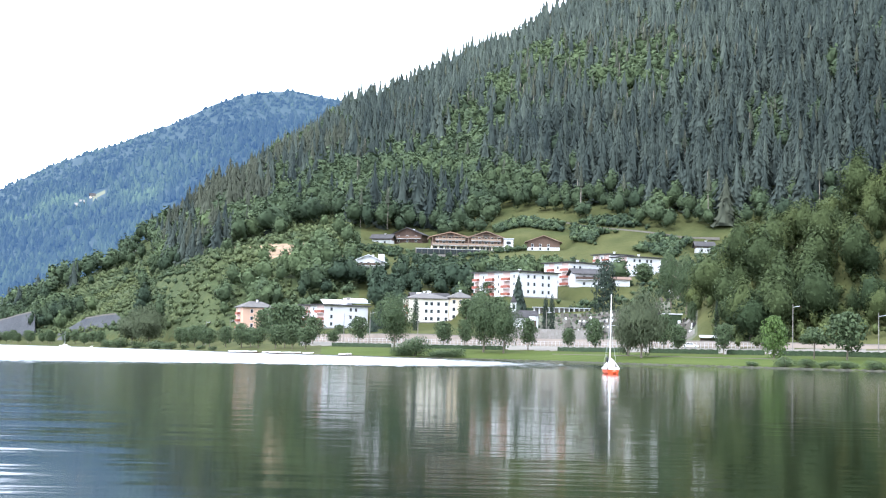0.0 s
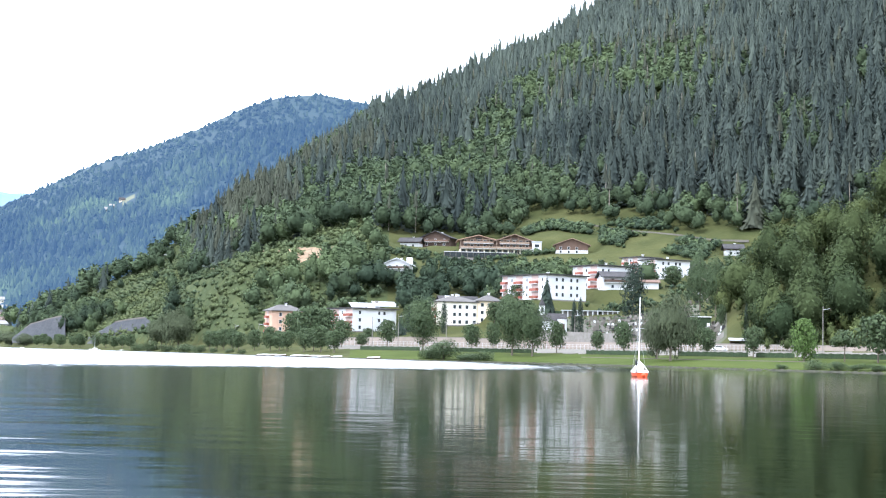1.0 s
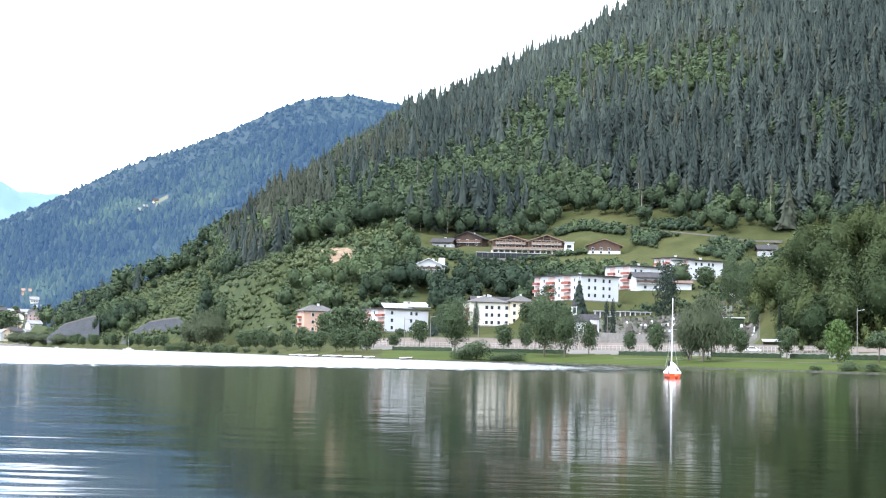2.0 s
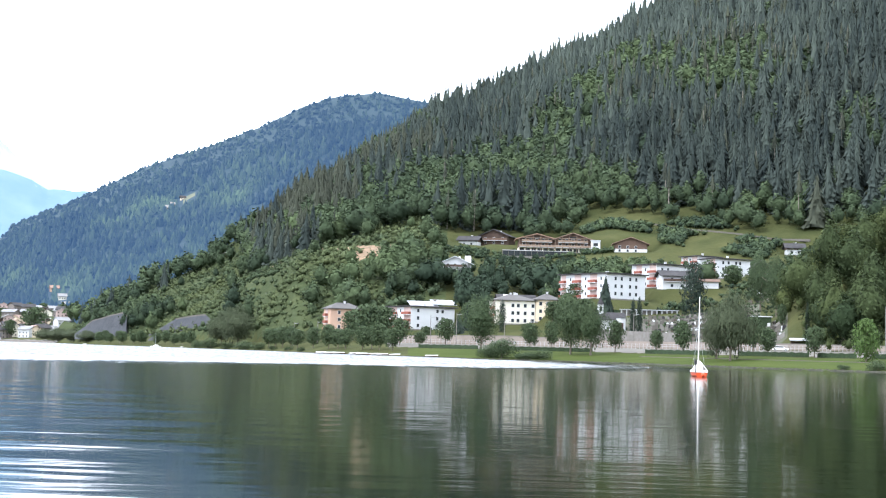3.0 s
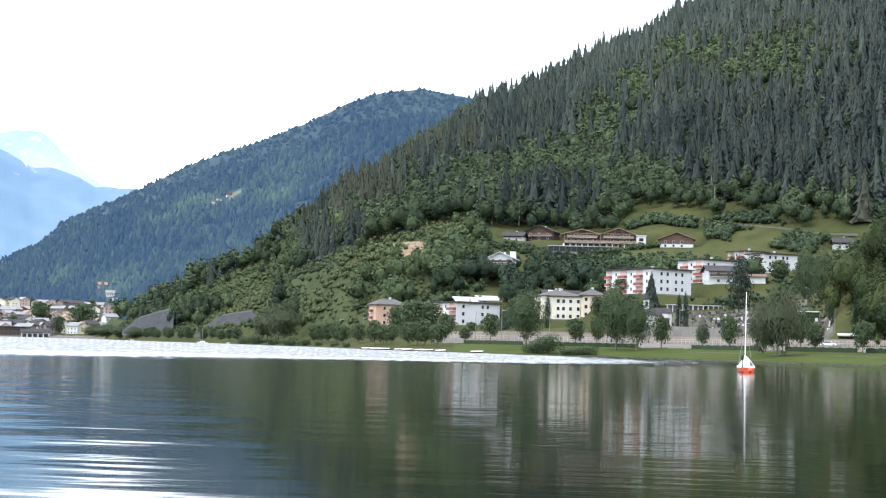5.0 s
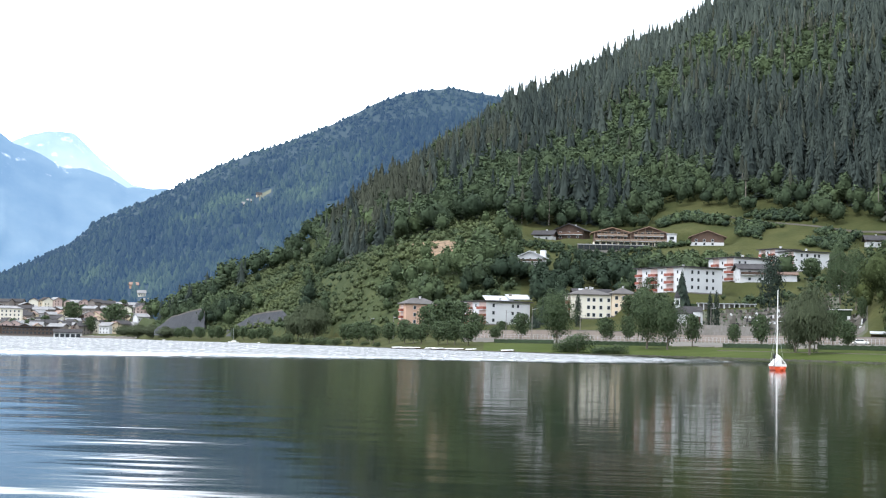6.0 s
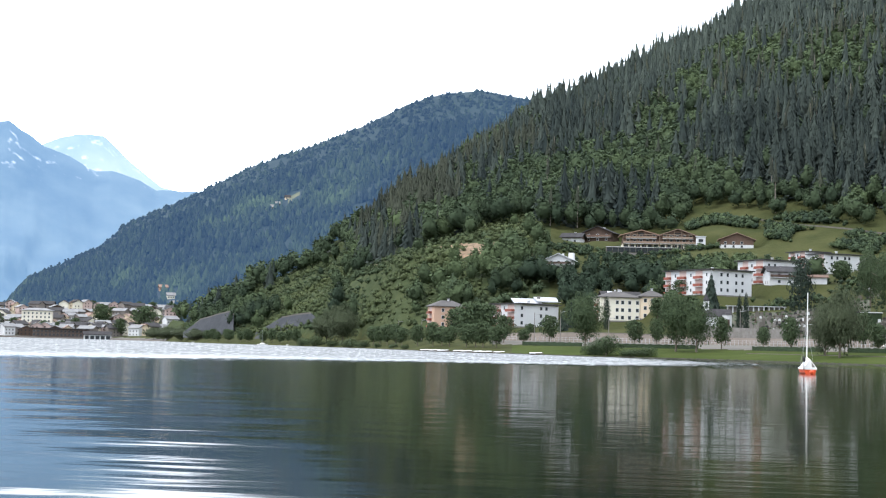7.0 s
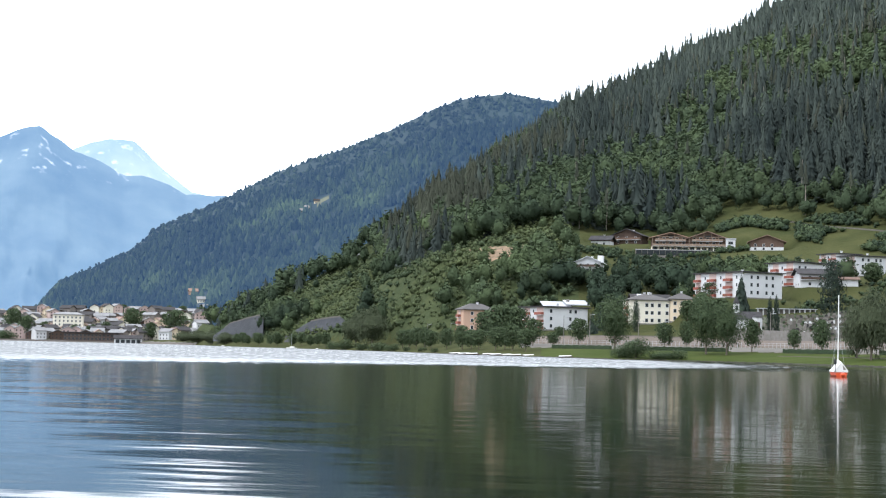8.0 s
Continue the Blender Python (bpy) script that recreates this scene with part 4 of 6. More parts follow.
def hip_roof(front, side, z, rise, over=0.9, thick=0.25):
    x0, y0, x1, y1 = -over, -over, front + over, side + over
    k = min(x1 - x0, y1 - y0) * 0.45
    if x1 - x0 >= y1 - y0:
        top = [(x0 + k, (y0 + y1) / 2), (x1 - k, (y0 + y1) / 2)]
        ridge = [(top[0][0], top[0][1] - 0.1), (top[1][0], top[1][1] - 0.1), (top[1][0], top[1][1] + 0.1), (top[0][0], top[0][1] + 0.1)]
    else:
        top = [((x0 + x1) / 2, y0 + k), ((x0 + x1) / 2, y1 - k)]
        ridge = [(top[0][0] - 0.1, top[0][1]), (top[0][0] + 0.1, top[0][1]), (top[1][0] + 0.1, top[1][1]), (top[1][0] - 0.1, top[1][1])]
    low = [(x0, y0), (x1, y0), (x1, y1), (x0, y1)]
    return solid([[(x, y, z) for x, y in low], [(x, y, z + thick) for x, y in low], [(x, y, z + thick + rise) for x, y in ridge]])


def gable_roof(front, side, z, rise, over=1.1, thick=0.28, along="front"):
    """Two sloping slabs. along front: the gable looks to the front."""
    def section(y):
        k = rise / (front / 2)
        h = front / 2 + over
        return [(front / 2 - h, y, z - over * k), (front / 2, y, z + rise), (front / 2 + h, y, z - over * k), (front / 2 + h, y, z - over * k + thick), (front / 2, y, z + rise + thick), (front / 2 - h, y, z - over * k + thick)]
    def cross(x):
        k = rise / (side / 2)
        h = side / 2 + over
        return [(x, side / 2 - h, z - over * k), (x, side / 2, z + rise), (x, side / 2 + h, z - over * k), (x, side / 2 + h, z - over * k + thick), (x, side / 2, z + rise + thick), (x, side / 2 - h, z - over * k + thick)]
    return solid([section(-over), section(side + over)]) if along == "front" else solid([cross(-over), cross(front + over)])


def gable_wall(front, side, z0, z1, rise, along="front"):
    if along == "front":
        s = lambda y: [(0, y, z0), (front, y, z0), (front, y, z1), (front / 2, y, z1 + rise - 0.02), (0, y, z1)]
        return solid([s(0), s(side)])
    s = lambda x: [(x, 0, z0), (x, side, z0), (x, side, z1), (x, side / 2, z1 + rise - 0.02), (x, 0, z1)]
    return solid([s(0), s(front)])


def chimney(parent, x, y, z, h=1.4):
    c = part("chimney", box(box(bmesh.new(), x - 0.35, y - 0.35, z, x + 0.35, y + 0.35, z + h), x - 0.5, y - 0.5, z + h, x + 0.5, y + 0.5, z + h + 0.15), M_WHITE, parent)
    return c


def house_root(key, name, label):
    a, d, z, turn, front, side, high = HOUSES[key]
    e = root(name, a, d, z, turn)
    return tagged(e, label, "house"), front, side, high


def balcony(parent, at, width, z, face, mat, deep=1.3, high=1.05):
    b = bmesh.new()
    box(b, -width / 2, -deep, -0.18, width / 2, 0, 0)
    m = pose(at, 0, z) if face == "front" else pose(0, at, z, 0, 0, -90)
    slab = part("balcony", b, M_WHITE, parent, "", m)
    p = bmesh.new()
    box(p, -width / 2, -deep - 0.05, 0.05, width / 2, -deep + 0.02, high)
    box(p, -width / 2 - 0.02, -deep + 0.02, 0.05, -width / 2 + 0.05, 0, high)
    box(p, width / 2 - 0.05, -deep + 0.02, 0.05, width / 2 + 0.02, 0, high)
    part("parapet", p, mat, slab, "orange red balcony panels" if mat is M_ORANGE else "timber balcony rail")
    return slab


def apartment(key, label, wall, front_cols, side_balconies, side_windows, rows=3, storey=2.85, first=1.1, roof="flat", back_wall=M_WHITE):
    e, front, side, high = house_root(key, "apartment_house", label)
    part("wall", box(bmesh.new(), 0, 0, -4, front, side, high), wall, e)
    part("plinth", box(box(bmesh.new(), -0.06, -0.06, -4.05, front + 0.06, -0.002, 0.5), -0.06, 0.0, -4.05, -0.002, side, 0.5), M_STONE, e)
    if roof == "flat":
        r = part("roof", hip_roof(front, side, high, 0.55, 1.0, 0.35), M_ROOF, e, "low dark hipped roof")
    else:
        r = part("roof", hip_roof(front, side, high, 2.4, 0.8, 0.25), M_ROOFMID, e, "grey hipped roof")
    chimney(e, front * 0.55, side * 0.45, high + (0.7 if roof == "flat" else 2.3), 0.9)
    for x in front_cols:
        for k in range(rows):
            window(e, x * front, first + k * storey, 1.25 if isinstance(x, float) else 1.0, 1.5)
    for y, w in side_balconies:
        for k in range(rows):
            z = first - 0.9 + k * storey
            balcony(e, y * side, w, z + 0.1, "side", M_ORANGE)
            window(e, y * side, z + 0.2, w * 0.55, 2.0, "side")
        part("panel", box(bmesh.new(), -0.09, y * side - w / 2 + 0.1, 0.3, -0.012, y * side + w / 2 - 0.1, high - 0.1), M_PINKTRIM, e, "pale pink panel behind the balconies")
    for y in side_windows:
        for k in range(rows):
            window(e, y * side, first + k * storey, 1.1, 1.4, "side")
    return e


# ---- the houses ----
e = apartment("peach", "peach rendered apartment house with a low dark roof", M_PEACH, [0.28, 0.62], [(0.55, 3.0)], [], 3, roof="hip")
e = apartment("white_low", "white apartment house with orange balconies behind the trees", M_WHITE, [0.16, 0.60, 0.72], [(0.16, 5.0), (0.72, 4.2)], [0.45], 3)
e, fr, sd, hi = house_root("white_low_back", "stepped_house", "timber house with stepped pale metal roofs")
part("wall", box(bmesh.new(), 0, 0, -4, fr, sd, hi - 1.2), M_DARKWOOD, e)
part("roof", solid([[(-0.6, -1, hi - 1.4), (fr * 0.62, -1, hi - 1.4), (fr * 0.62, sd, hi + 0.9), (-0.6, sd, hi + 0.9)], [(-0.6, -1, hi - 1.1), (fr * 0.62, -1, hi - 1.1), (fr * 0.62, sd, hi + 1.2), (-0.6, sd, hi + 1.2)]]), M_ROOFPALE, e)
part("roof", solid([[(fr * 0.5, -1.4, hi - 0.6), (fr + 0.7, -1.4, hi - 0.6), (fr + 0.7, sd, hi + 1.5), (fr * 0.5, sd, hi + 1.5)], [(fr * 0.5, -1.4, hi - 0.2), (fr + 0.7, -1.4, hi - 0.2), (fr + 0.7, sd, hi + 1.9), (fr * 0.5, sd, hi + 1.9)]]), M_ROOFPALE, e)
part("chimney", box(bmesh.new(), fr * 0.55, sd * 0.5, hi, fr * 0.55 + 1.2, sd * 0.5 + 1, hi + 2.0), M_STONE, e)

e = apartment("cream", "long cream house with a dark hipped roof", M_CREAM, [0.42, 0.56, 0.74, 0.94], [(0.4, 4.0)], [0.85], 3, 2.85, 0.9, "hip")
e = apartment("buff", "buff rendered house joined to the cream one", M_BUFF, [0.2, 0.5, 0.78], [], [0.3], 3, 2.85, 0.9, "hip")
e, fr, sd, hi = house_root("cream_back", "red_gable_house", "house with pale roof panels and chimneys behind the cream house")
part("wall", gable_wall(fr, sd, -3, hi - 2.0, 2.6, "side"), M_PEACH, e)
part("roof", gable_roof(fr, sd, hi - 2.0, 2.8, 0.8, 0.3, "side"), M_ROOF, e)
for x in (5.2, 7.6):
    chimney(e, x, 4.0, hi, 1.5)
part("roof_panel", solid([[(2.0, -0.2, hi - 1.6), (8.0, -0.2, hi - 1.6), (8.0, 4.0, hi + 0.9), (2.0, 4.0, hi + 0.9)], [(2.0, -0.2, hi - 1.45), (8.0, -0.2, hi - 1.45), (8.0, 4.0, hi + 1.05), (2.0, 4.0, hi + 1.05)]]), M_ROOFPALE, e)

WHITE_LABEL = "white four-storey apartment house with orange balconies on the slope"
apartment("block_a", WHITE_LABEL, M_WHITE, [0.22, 0.38, 0.60, 0.76], [(0.28, 4.2), (0.62, 4.2), (0.93, 3.0)], [0.12, 0.45, 0.78], 3, 2.85, 1.6)
apartment("block_b", WHITE_LABEL, M_WHITE, [0.14, 0.30], [(0.16, 4.2), (0.70, 3.6)], [0.45], 3, 2.85, 1.4)
apartment("block_c", WHITE_LABEL, M_WHITE, [0.20, 0.36, 0.58, 0.70], [(0.22, 4.0)], [0.62], 3, 2.75, 0.9)
apartment("block_d", WHITE_LABEL, M_WHITE, [0.3], [(0.2, 3.6), (0.75, 3.4)], [0.48], 3, 2.75, 0.9)


def chalet(key, name, label, lower, upper, roof_mat, rise, cols, split=0.5, along="front", rail=None, floors=1):
    """A house with a rendered lower storey, timber above and a broad shallow gable."""
    e, front, side, high = house_root(key, name, label)
    s = high * split
    part("lower_wall", box(bmesh.new(), 0, 0, -3.5, front, side, s), lower, e)
    part("upper_wall", gable_wall(front, side, s + 0.004, high, rise, along), upper, e)
    part("roof", gable_roof(front, side, high, rise, 1.2, 0.3, along), roof_mat, e)
    for x in cols:
        window(e, x * front, max(0.4, s * 0.25), 1.2, 1.3)
        if high - s > 2:
            window(e, x * front, s + 0.35, 1.2, 1.25)
    if rail is not None:
        for k in range(floors):
            balcony(e, front / 2, front * 0.94, s + 0.05 + 2.6 * k, "front", rail)
    for y in (0.3, 0.7):
        window(e, y * side, 0.6, 1.1, 1.2, "side")
    chimney(e, front * 0.6, side * 0.55, high + rise * 0.5, 1.5)
    return e


chalet("gable_white", "chalet", "white house with a black gable roof and timber balcony", M_WHITE, M_WHITE, M_ROOF, 1.9, [0.3, 0.62, 0.85], 0.55, "side", M_DARKWOOD)
e, fr, sd, hi = house_root("hut_low", "shed", "low shed with a brown roof below the apartment houses")
part("wall", box(bmesh.new(), 0, 0, -2, fr, sd, hi), M_WHITE, e)
part("roof", gable_roof(fr, sd, hi, 0.9, 0.7, 0.2, "side"), M_WOOD, e)
chalet("dark_gable", "chalet", "small house with a dark timber gable", M_WHITE, M_DARKWOOD, M_ROOF, 2.4, [0.5], 0.55)
chalet("chalet_meadow", "chalet", "brown timber chalet with a white base on the meadow", M_WHITE, M_WOOD, M_ROOFRED, 2.9, [0.15, 0.4, 0.65], 0.42)
BIG = "broad timber chalet with white balconies and a red-brown gable roof"


def big_chalet(key, rise, roof_mat):
    """A guest house: glazed white ground floor, two timber floors with balconies on posts under a broad shallow gable."""
    e, front, side, high = house_root(key, "chalet", BIG)
    part("lower_wall", box(bmesh.new(), 0, 0, -3.5, front, side, 2.7), M_CREAM, e)
    part("upper_wall", gable_wall(front, side, 2.704, high, rise), M_WOOD, e)
    part("roof", gable_roof(front, side, high, rise, 1.7, 0.35), roof_mat, e)
    for i in range(6):
        window(e, front * (i + 0.5) / 6, 0.35, front / 6 - 0.5, 2.0, frame_mat=M_CREAM)
    for k, z in enumerate((2.75, 5.25)):
        wide = front * (1.0 if k == 0 else 0.84)
        balcony(e, front / 2, wide, z, "front", M_PALEWOOD, 1.6, 1.0)
        for i in range(5):
            window(e, front * (0.14 + 0.18 * i), z + 0.15, 1.5, 1.9 if k == 0 else 1.6)
    part("gable_window", box(bmesh.new(), front / 2 - 1.6, -0.05, high + 0.1, front / 2 + 1.6, -0.004, high + 1.2), M_GLASS, e)
    part("tie_beam", box(bmesh.new(), front * 0.08, -1.45, high + 0.25, front * 0.92, -1.25, high + 0.5), M_PALEWOOD, e)
    for i in range(6):
        part("post", box(bmesh.new(), front * i / 5 - 0.1, -1.72, -0.2, front * i / 5 + 0.1, -1.52, high - 0.2 + min(rise, rise * 2 * min(i, 5 - i) / 5)), M_PALEWOOD, e)
    chimney(e, front * 0.6, side * 0.5, high + rise * 0.6, 1.4)
    return e


big_chalet("chalet_left", 2.3, M_ROOFTAN)
big_chalet("chalet_right", 3.0, M_ROOFRED)
terrace = tagged(root("terrace_canopy", -1.05, 716.5, 49.2, 2), "long glazed terrace with white posts below the chalets", "terrace")
part("roof", solid([[(0, 0, 2.5), (34, 0, 2.5), (34, 4, 3.0), (0, 4, 3.0)], [(0, 0, 2.65), (34, 0, 2.65), (34, 4, 3.15), (0, 4, 3.15)]]), M_ROOFGREY, terrace)
part("back_wall", box(bmesh.new(), 0, 3.6, -3, 34, 3.9, 2.9), M_STONE, terrace)
part("deck", box(bmesh.new(), 0, 0, -3, 34, 3.6, 0), M_STONE, terrace)
for k in range(13):
    part("post", box(bmesh.new(), k * 2.8 + 0.05, 0.1, 0, k * 2.8 + 0.2, 0.25, 2.5), M_PAVE, terrace)
    if k < 12:
        part("pane", box(bmesh.new(), k * 2.8 + 0.3, 0.16, 0.2, k * 2.8 + 2.8, 0.22, 2.4), M_GLASS, terrace)
e, fr, sd, hi = house_root("chalet_wing", "annex", "white cubic annex beside the big chalet")
part("wall", box(bmesh.new(), 0, 0, -3, fr, sd, hi - 0.4), M_WHITE, e)
part("roof", box(bmesh.new(), -0.3, -0.3, hi - 0.4, fr + 0.3, sd + 0.3, hi), M_ROOFPALE, e)
window(e, fr * 0.5, 4.4, 2.4, 1.6)
window(e, fr * 0.5, 1.0, 2.4, 1.6)
chalet("brown_chalet", "chalet", "dark brown timber chalet among trees", M_DARKWOOD, M_DARKWOOD, M_ROOF, 3.2, [0.2, 0.5, 0.8], 0.5, "front", M_WOOD)
chalet("dark_roof_house", "chalet", "white house with a low dark roof", M_WHITE, M_DARKWOOD, M_ROOF, 2.0, [0.3, 0.7], 0.75, "side")
e = chalet("white_house", "chalet", "white house with a pale roof and dark balcony among trees", M_WHITE, M_WHITE, M_ROOFPALE, 2.4, [0.22, 0.5, 0.78], 0.55, "front", M_DARKWOOD)
part("tower", box(bmesh.new(), 9.2, 4.5, 3.0, 11.6, 7.5, 8.0), M_WHITE, e, "white stair tower")
chalet("hill_house", "chalet", "white house with a dark roof at the wood's edge", M_WHITE, M_DARKWOOD, M_ROOF, 1.9, [0.3, 0.7], 0.7, "side")
e, fr, sd, hi = house_root("slope_hut", "hut", "small white hut on the open slope")
part("wall", box(bmesh.new(), 0, 0, -3, fr, sd, hi), M_WHITE, e)
part("roof", gable_roof(fr, sd, hi, 0.6, 0.5, 0.2, "side"), M_ROOFPALE, e)
window(e, fr * 0.5, 0.8, 2.2, 1.0)

# ---- chapel and cemetery ----
e = tagged(root("chapel", 2.75, 515, 11.5, 14), "small white cemetery chapel with a dark roof and bell turret", "chapel")
part("wall", gable_wall(9.0, 6.0, -2, 3.2, 2.0, "side"), M_WHITE, e)
part("roof", gable_roof(9.0, 6.0, 3.2, 2.2, 0.5, 0.22, "side"), M_ROOF, e)
part("apse", solid([[(7.4 + 1.7 * math.cos(k * 0.524), -0.4 + 1.7 * math.sin(k * 0.524), z) for k in range(12)] for z in (-2, 3.6)]), M_WHITE, e)
part("apse_roof", solid([[(7.4 + r * math.cos(k * 0.524), -0.4 + r * math.sin(k * 0.524), z) for k in range(12)] for r, z in ((1.95, 3.6), (1.2, 4.2), (0.1, 4.6))]), M_ROOF, e)
part("turret", box(bmesh.new(), 0.1, 2.2, 3.0, 1.8, 3.9, 8.2), M_WHITE, e)
part("turret_roof", solid([[(0.95 + r * math.cos(k * 0.785), 3.05 + r * math.sin(k * 0.785), z) for k in range(8)] for r, z in ((1.15, 8.2), (1.0, 9.0), (0.55, 9.8), (0.05, 10.8))]), M_ROOF, e)
part("opening", box(bmesh.new(), 0.5, 2.15, 5.9, 1.4, 2.2, 7.5), M_GLASS, e)
part("door", box(bmesh.new(), 6.9, -2.14, -0.4, 7.9, -2.06, 2.0), M_DARKWOOD, e)

e = tagged(root("obelisk", 8.75, 556, 25.0, 8), "tall white tapering monument in the cemetery", "monument")
part("shaft", solid([[(sx * w, sy * w, z) for sx, sy in ((-1, -1), (1, -1), (1, 1), (-1, 1))] for w, z in ((0.95, 0.6), (0.55, 6.2), (0.4, 7.0))]), M_WHITE, e)
part("base", box(bmesh.new(), -1.3, -1.3, -2, 1.3, 1.3, 0.6), M_STONE, e)


def arc_wall(name, a0, a1, d, z0, z1, thick, mat, label, category="wall", kind="structure", step=0.4, drop=2.0):
    """A wall along the contour; d, z0 and z1 may be functions of the bearing."""
    val = lambda q, a: q(a) if callable(q) else q
    n = max(2, int((a1 - a0) / step))
    rows = []
    for k in range(n + 1):
        a = a0 + (a1 - a0) * k / n
        dd, b, t = val(d, a), val(z0, a), val(z1, a)
        (x, y), (u, v) = polar(a, dd), polar(a, dd + thick)
        rows.append([(x, y, b - drop), (x, y, t), (u, v, t), (u, v, b - drop)])
    bm = solid(rows)
    me = shared(name, bm, mat)
    return tagged(new(name, me), label, category, kind=kind)


under = lambda a, d: float(land(a, d))
road_edge = lambda a: float(shore(a)) + 86
arc_wall("wall_road", -5.2, 19, road_edge, 4.3, lambda a: 6.9 - 0.05 * max(a, 0) + 0.6 * math.exp(-((a + 1) / 3) ** 2), 0.4, M_PINKWALL, "long pinkish concrete wall along the lakeside road")
arc_wall("wall_coping", -5.2, 19, lambda a: road_edge(a) - 0.1, lambda a: 6.9 - 0.05 * max(a, 0) + 0.6 * math.exp(-((a + 1) / 3) ** 2), lambda a: 7.05 - 0.05 * max(a, 0) + 0.6 * math.exp(-((a + 1) / 3) ** 2), 0.6, M_STONE, "grey coping of the road wall", drop=0)
arc_wall("wall_retaining", 2.5, 6.2, lambda a: road_edge(a) + 12, 6.0, lambda a: 10.6 - 0.35 * (a - 2.5), 0.6, M_STONE, "grey stone retaining wall under the cemetery")
for i, (a0, a1, dd) in enumerate(((3.5, 8.4, 478), (3.6, 8.5, 492), (3.7, 8.6, 506), (4.2, 8.5, 519), (4.4, 8.4, 531), (8.9, 9.7, 436), (8.9, 9.7, 452), (9.0, 9.7, 468))):
    arc_wall("wall_terrace", a0, a1, lambda a, q=dd: q + 3 * math.sin(a * 1.7), lambda a, q=dd: under(a, q), lambda a, q=dd: under(a, q) + 0.75, 0.35, M_STONE if i % 2 else M_PAVE, "low terrace wall in the cemetery", drop=1.0)

arc_wall("wall_terrace", -1.0, 2.7, 722.5, 49.6, 51.9, 0.5, M_STONE, "grey terrace wall below the big chalet")
arc_wall("bank", -19, 20, lambda a: float(shore(a)) - 0.6, 0.0, lambda a: 0.36 + 0.05 * math.sin(a * 23) + 0.05 * math.sin(a * 57), 1.8, M_BANK, "dark stony bank along the waterline", "bank", step=0.08, drop=0.5)

# colonnade of urn niches
e = tagged(root("niche_wall", 3.55, 548, under(4.5, 548) + 0.4, 6), "long white niche wall with pillars and a flat roof", "wall")
part("back_wall", box(bmesh.new(), 0, 1.2, -2, 21, 1.5, 1.5), M_STONE, e)
part("roof", box(bmesh.new(), -0.3, -0.3, 1.5, 21.3, 1.8, 1.75), M_ROOFPALE, e)
_pil = shared("pillar", box(bmesh.new(), -0.2, -0.2, -2, 0.2, 0.2, 1.5), M_WHITE)
for k in range(12):
    piece("pillar", _pil, e, "", pose(0.3 + k * 1.85, 0.2, 0))

GR = random.Random(4)


def gravestone(mat, w, h, label, cross=False):
    bm = bmesh.new()
    box(bm, -w / 2 - 0.12, -0.2, -0.4, w / 2 + 0.12, 0.2, 0.15)
    if cross:
        box(bm, -0.08, -0.07, 0.15, 0.08, 0.07, h)
        box(bm, -w / 2, -0.065, h * 0.62, w / 2, 0.065, h * 0.74)
    else:
        prof = [(-w / 2, 0.15), (w / 2, 0.15), (w / 2, h * 0.8), (w * 0.25, h), (-w * 0.25, h), (-w / 2, h * 0.8)]
        f = [bm.verts.new((x, -0.1, z)) for x, z in prof]
        b = [bm.verts.new((x, 0.1, z)) for x, z in prof]
        bm.faces.new(f)
        bm.faces.new(b[::-1])
        for i in range(6):
            bm.faces.new((f[i], b[i], b[(i + 1) % 6], f[(i + 1) % 6]))
    bmesh.ops.recalc_face_normals(bm, faces=bm.faces)
    return tagged(new("gravestone", shared("gravestone", bm, mat)), label, "gravestone", "graves of the hillside cemetery")


STONES = [gravestone(M_STONE, 0.9, 1.2, "grey granite gravestone on a terrace"), gravestone(M_WHITE, 0.8, 1.3, "white marble gravestone on a terrace"), gravestone(M_DARKWOOD, 0.8, 1.5, "dark wooden grave cross on a terrace", True),
          gravestone(M_ROOF, 1.1, 1.1, "black polished gravestone on a terrace"), gravestone(M_PAVE, 1.3, 1.6, "pale limestone gravestone on a terrace")]
first = True
spots = []
for dd, a0, a1, n in ((478.5, 4.2, 8.3, 26), (491, 4.0, 8.4, 26), (505, 3.9, 8.4, 26), (518, 4.2, 8.4, 24), (484, 4.4, 8.3, 34), (498, 3.9, 8.4, 38), (512, 3.9, 8.5, 38), (525, 4.4, 8.4, 34), (535, 4.6, 8.3, 24), (442, 9.0, 9.7, 12), (458, 9.0, 9.7, 12), (474, 9.1, 9.7, 10), (546, 8.2, 9.2, 8)):
    for k in range(n):
        a = a0 + (a1 - a0) * (k + GR.uniform(0.1, 0.9)) / n
        spots.append((a, dd + GR.uniform(-2, 2), GR.choice((0, 0, 0, 1, 2, 2, 3, 3, 4, 4))))
used = set()
for a, dd, k in spots:
    m = pose(*polar(a, dd), under(a, dd), 0, 0, GR.uniform(-12, 12) - a + 8)
    if k not in used:
        used.add(k)
        STONES[k].matrix_basis = m
    else:
        copy_thing(STONES[k], m)

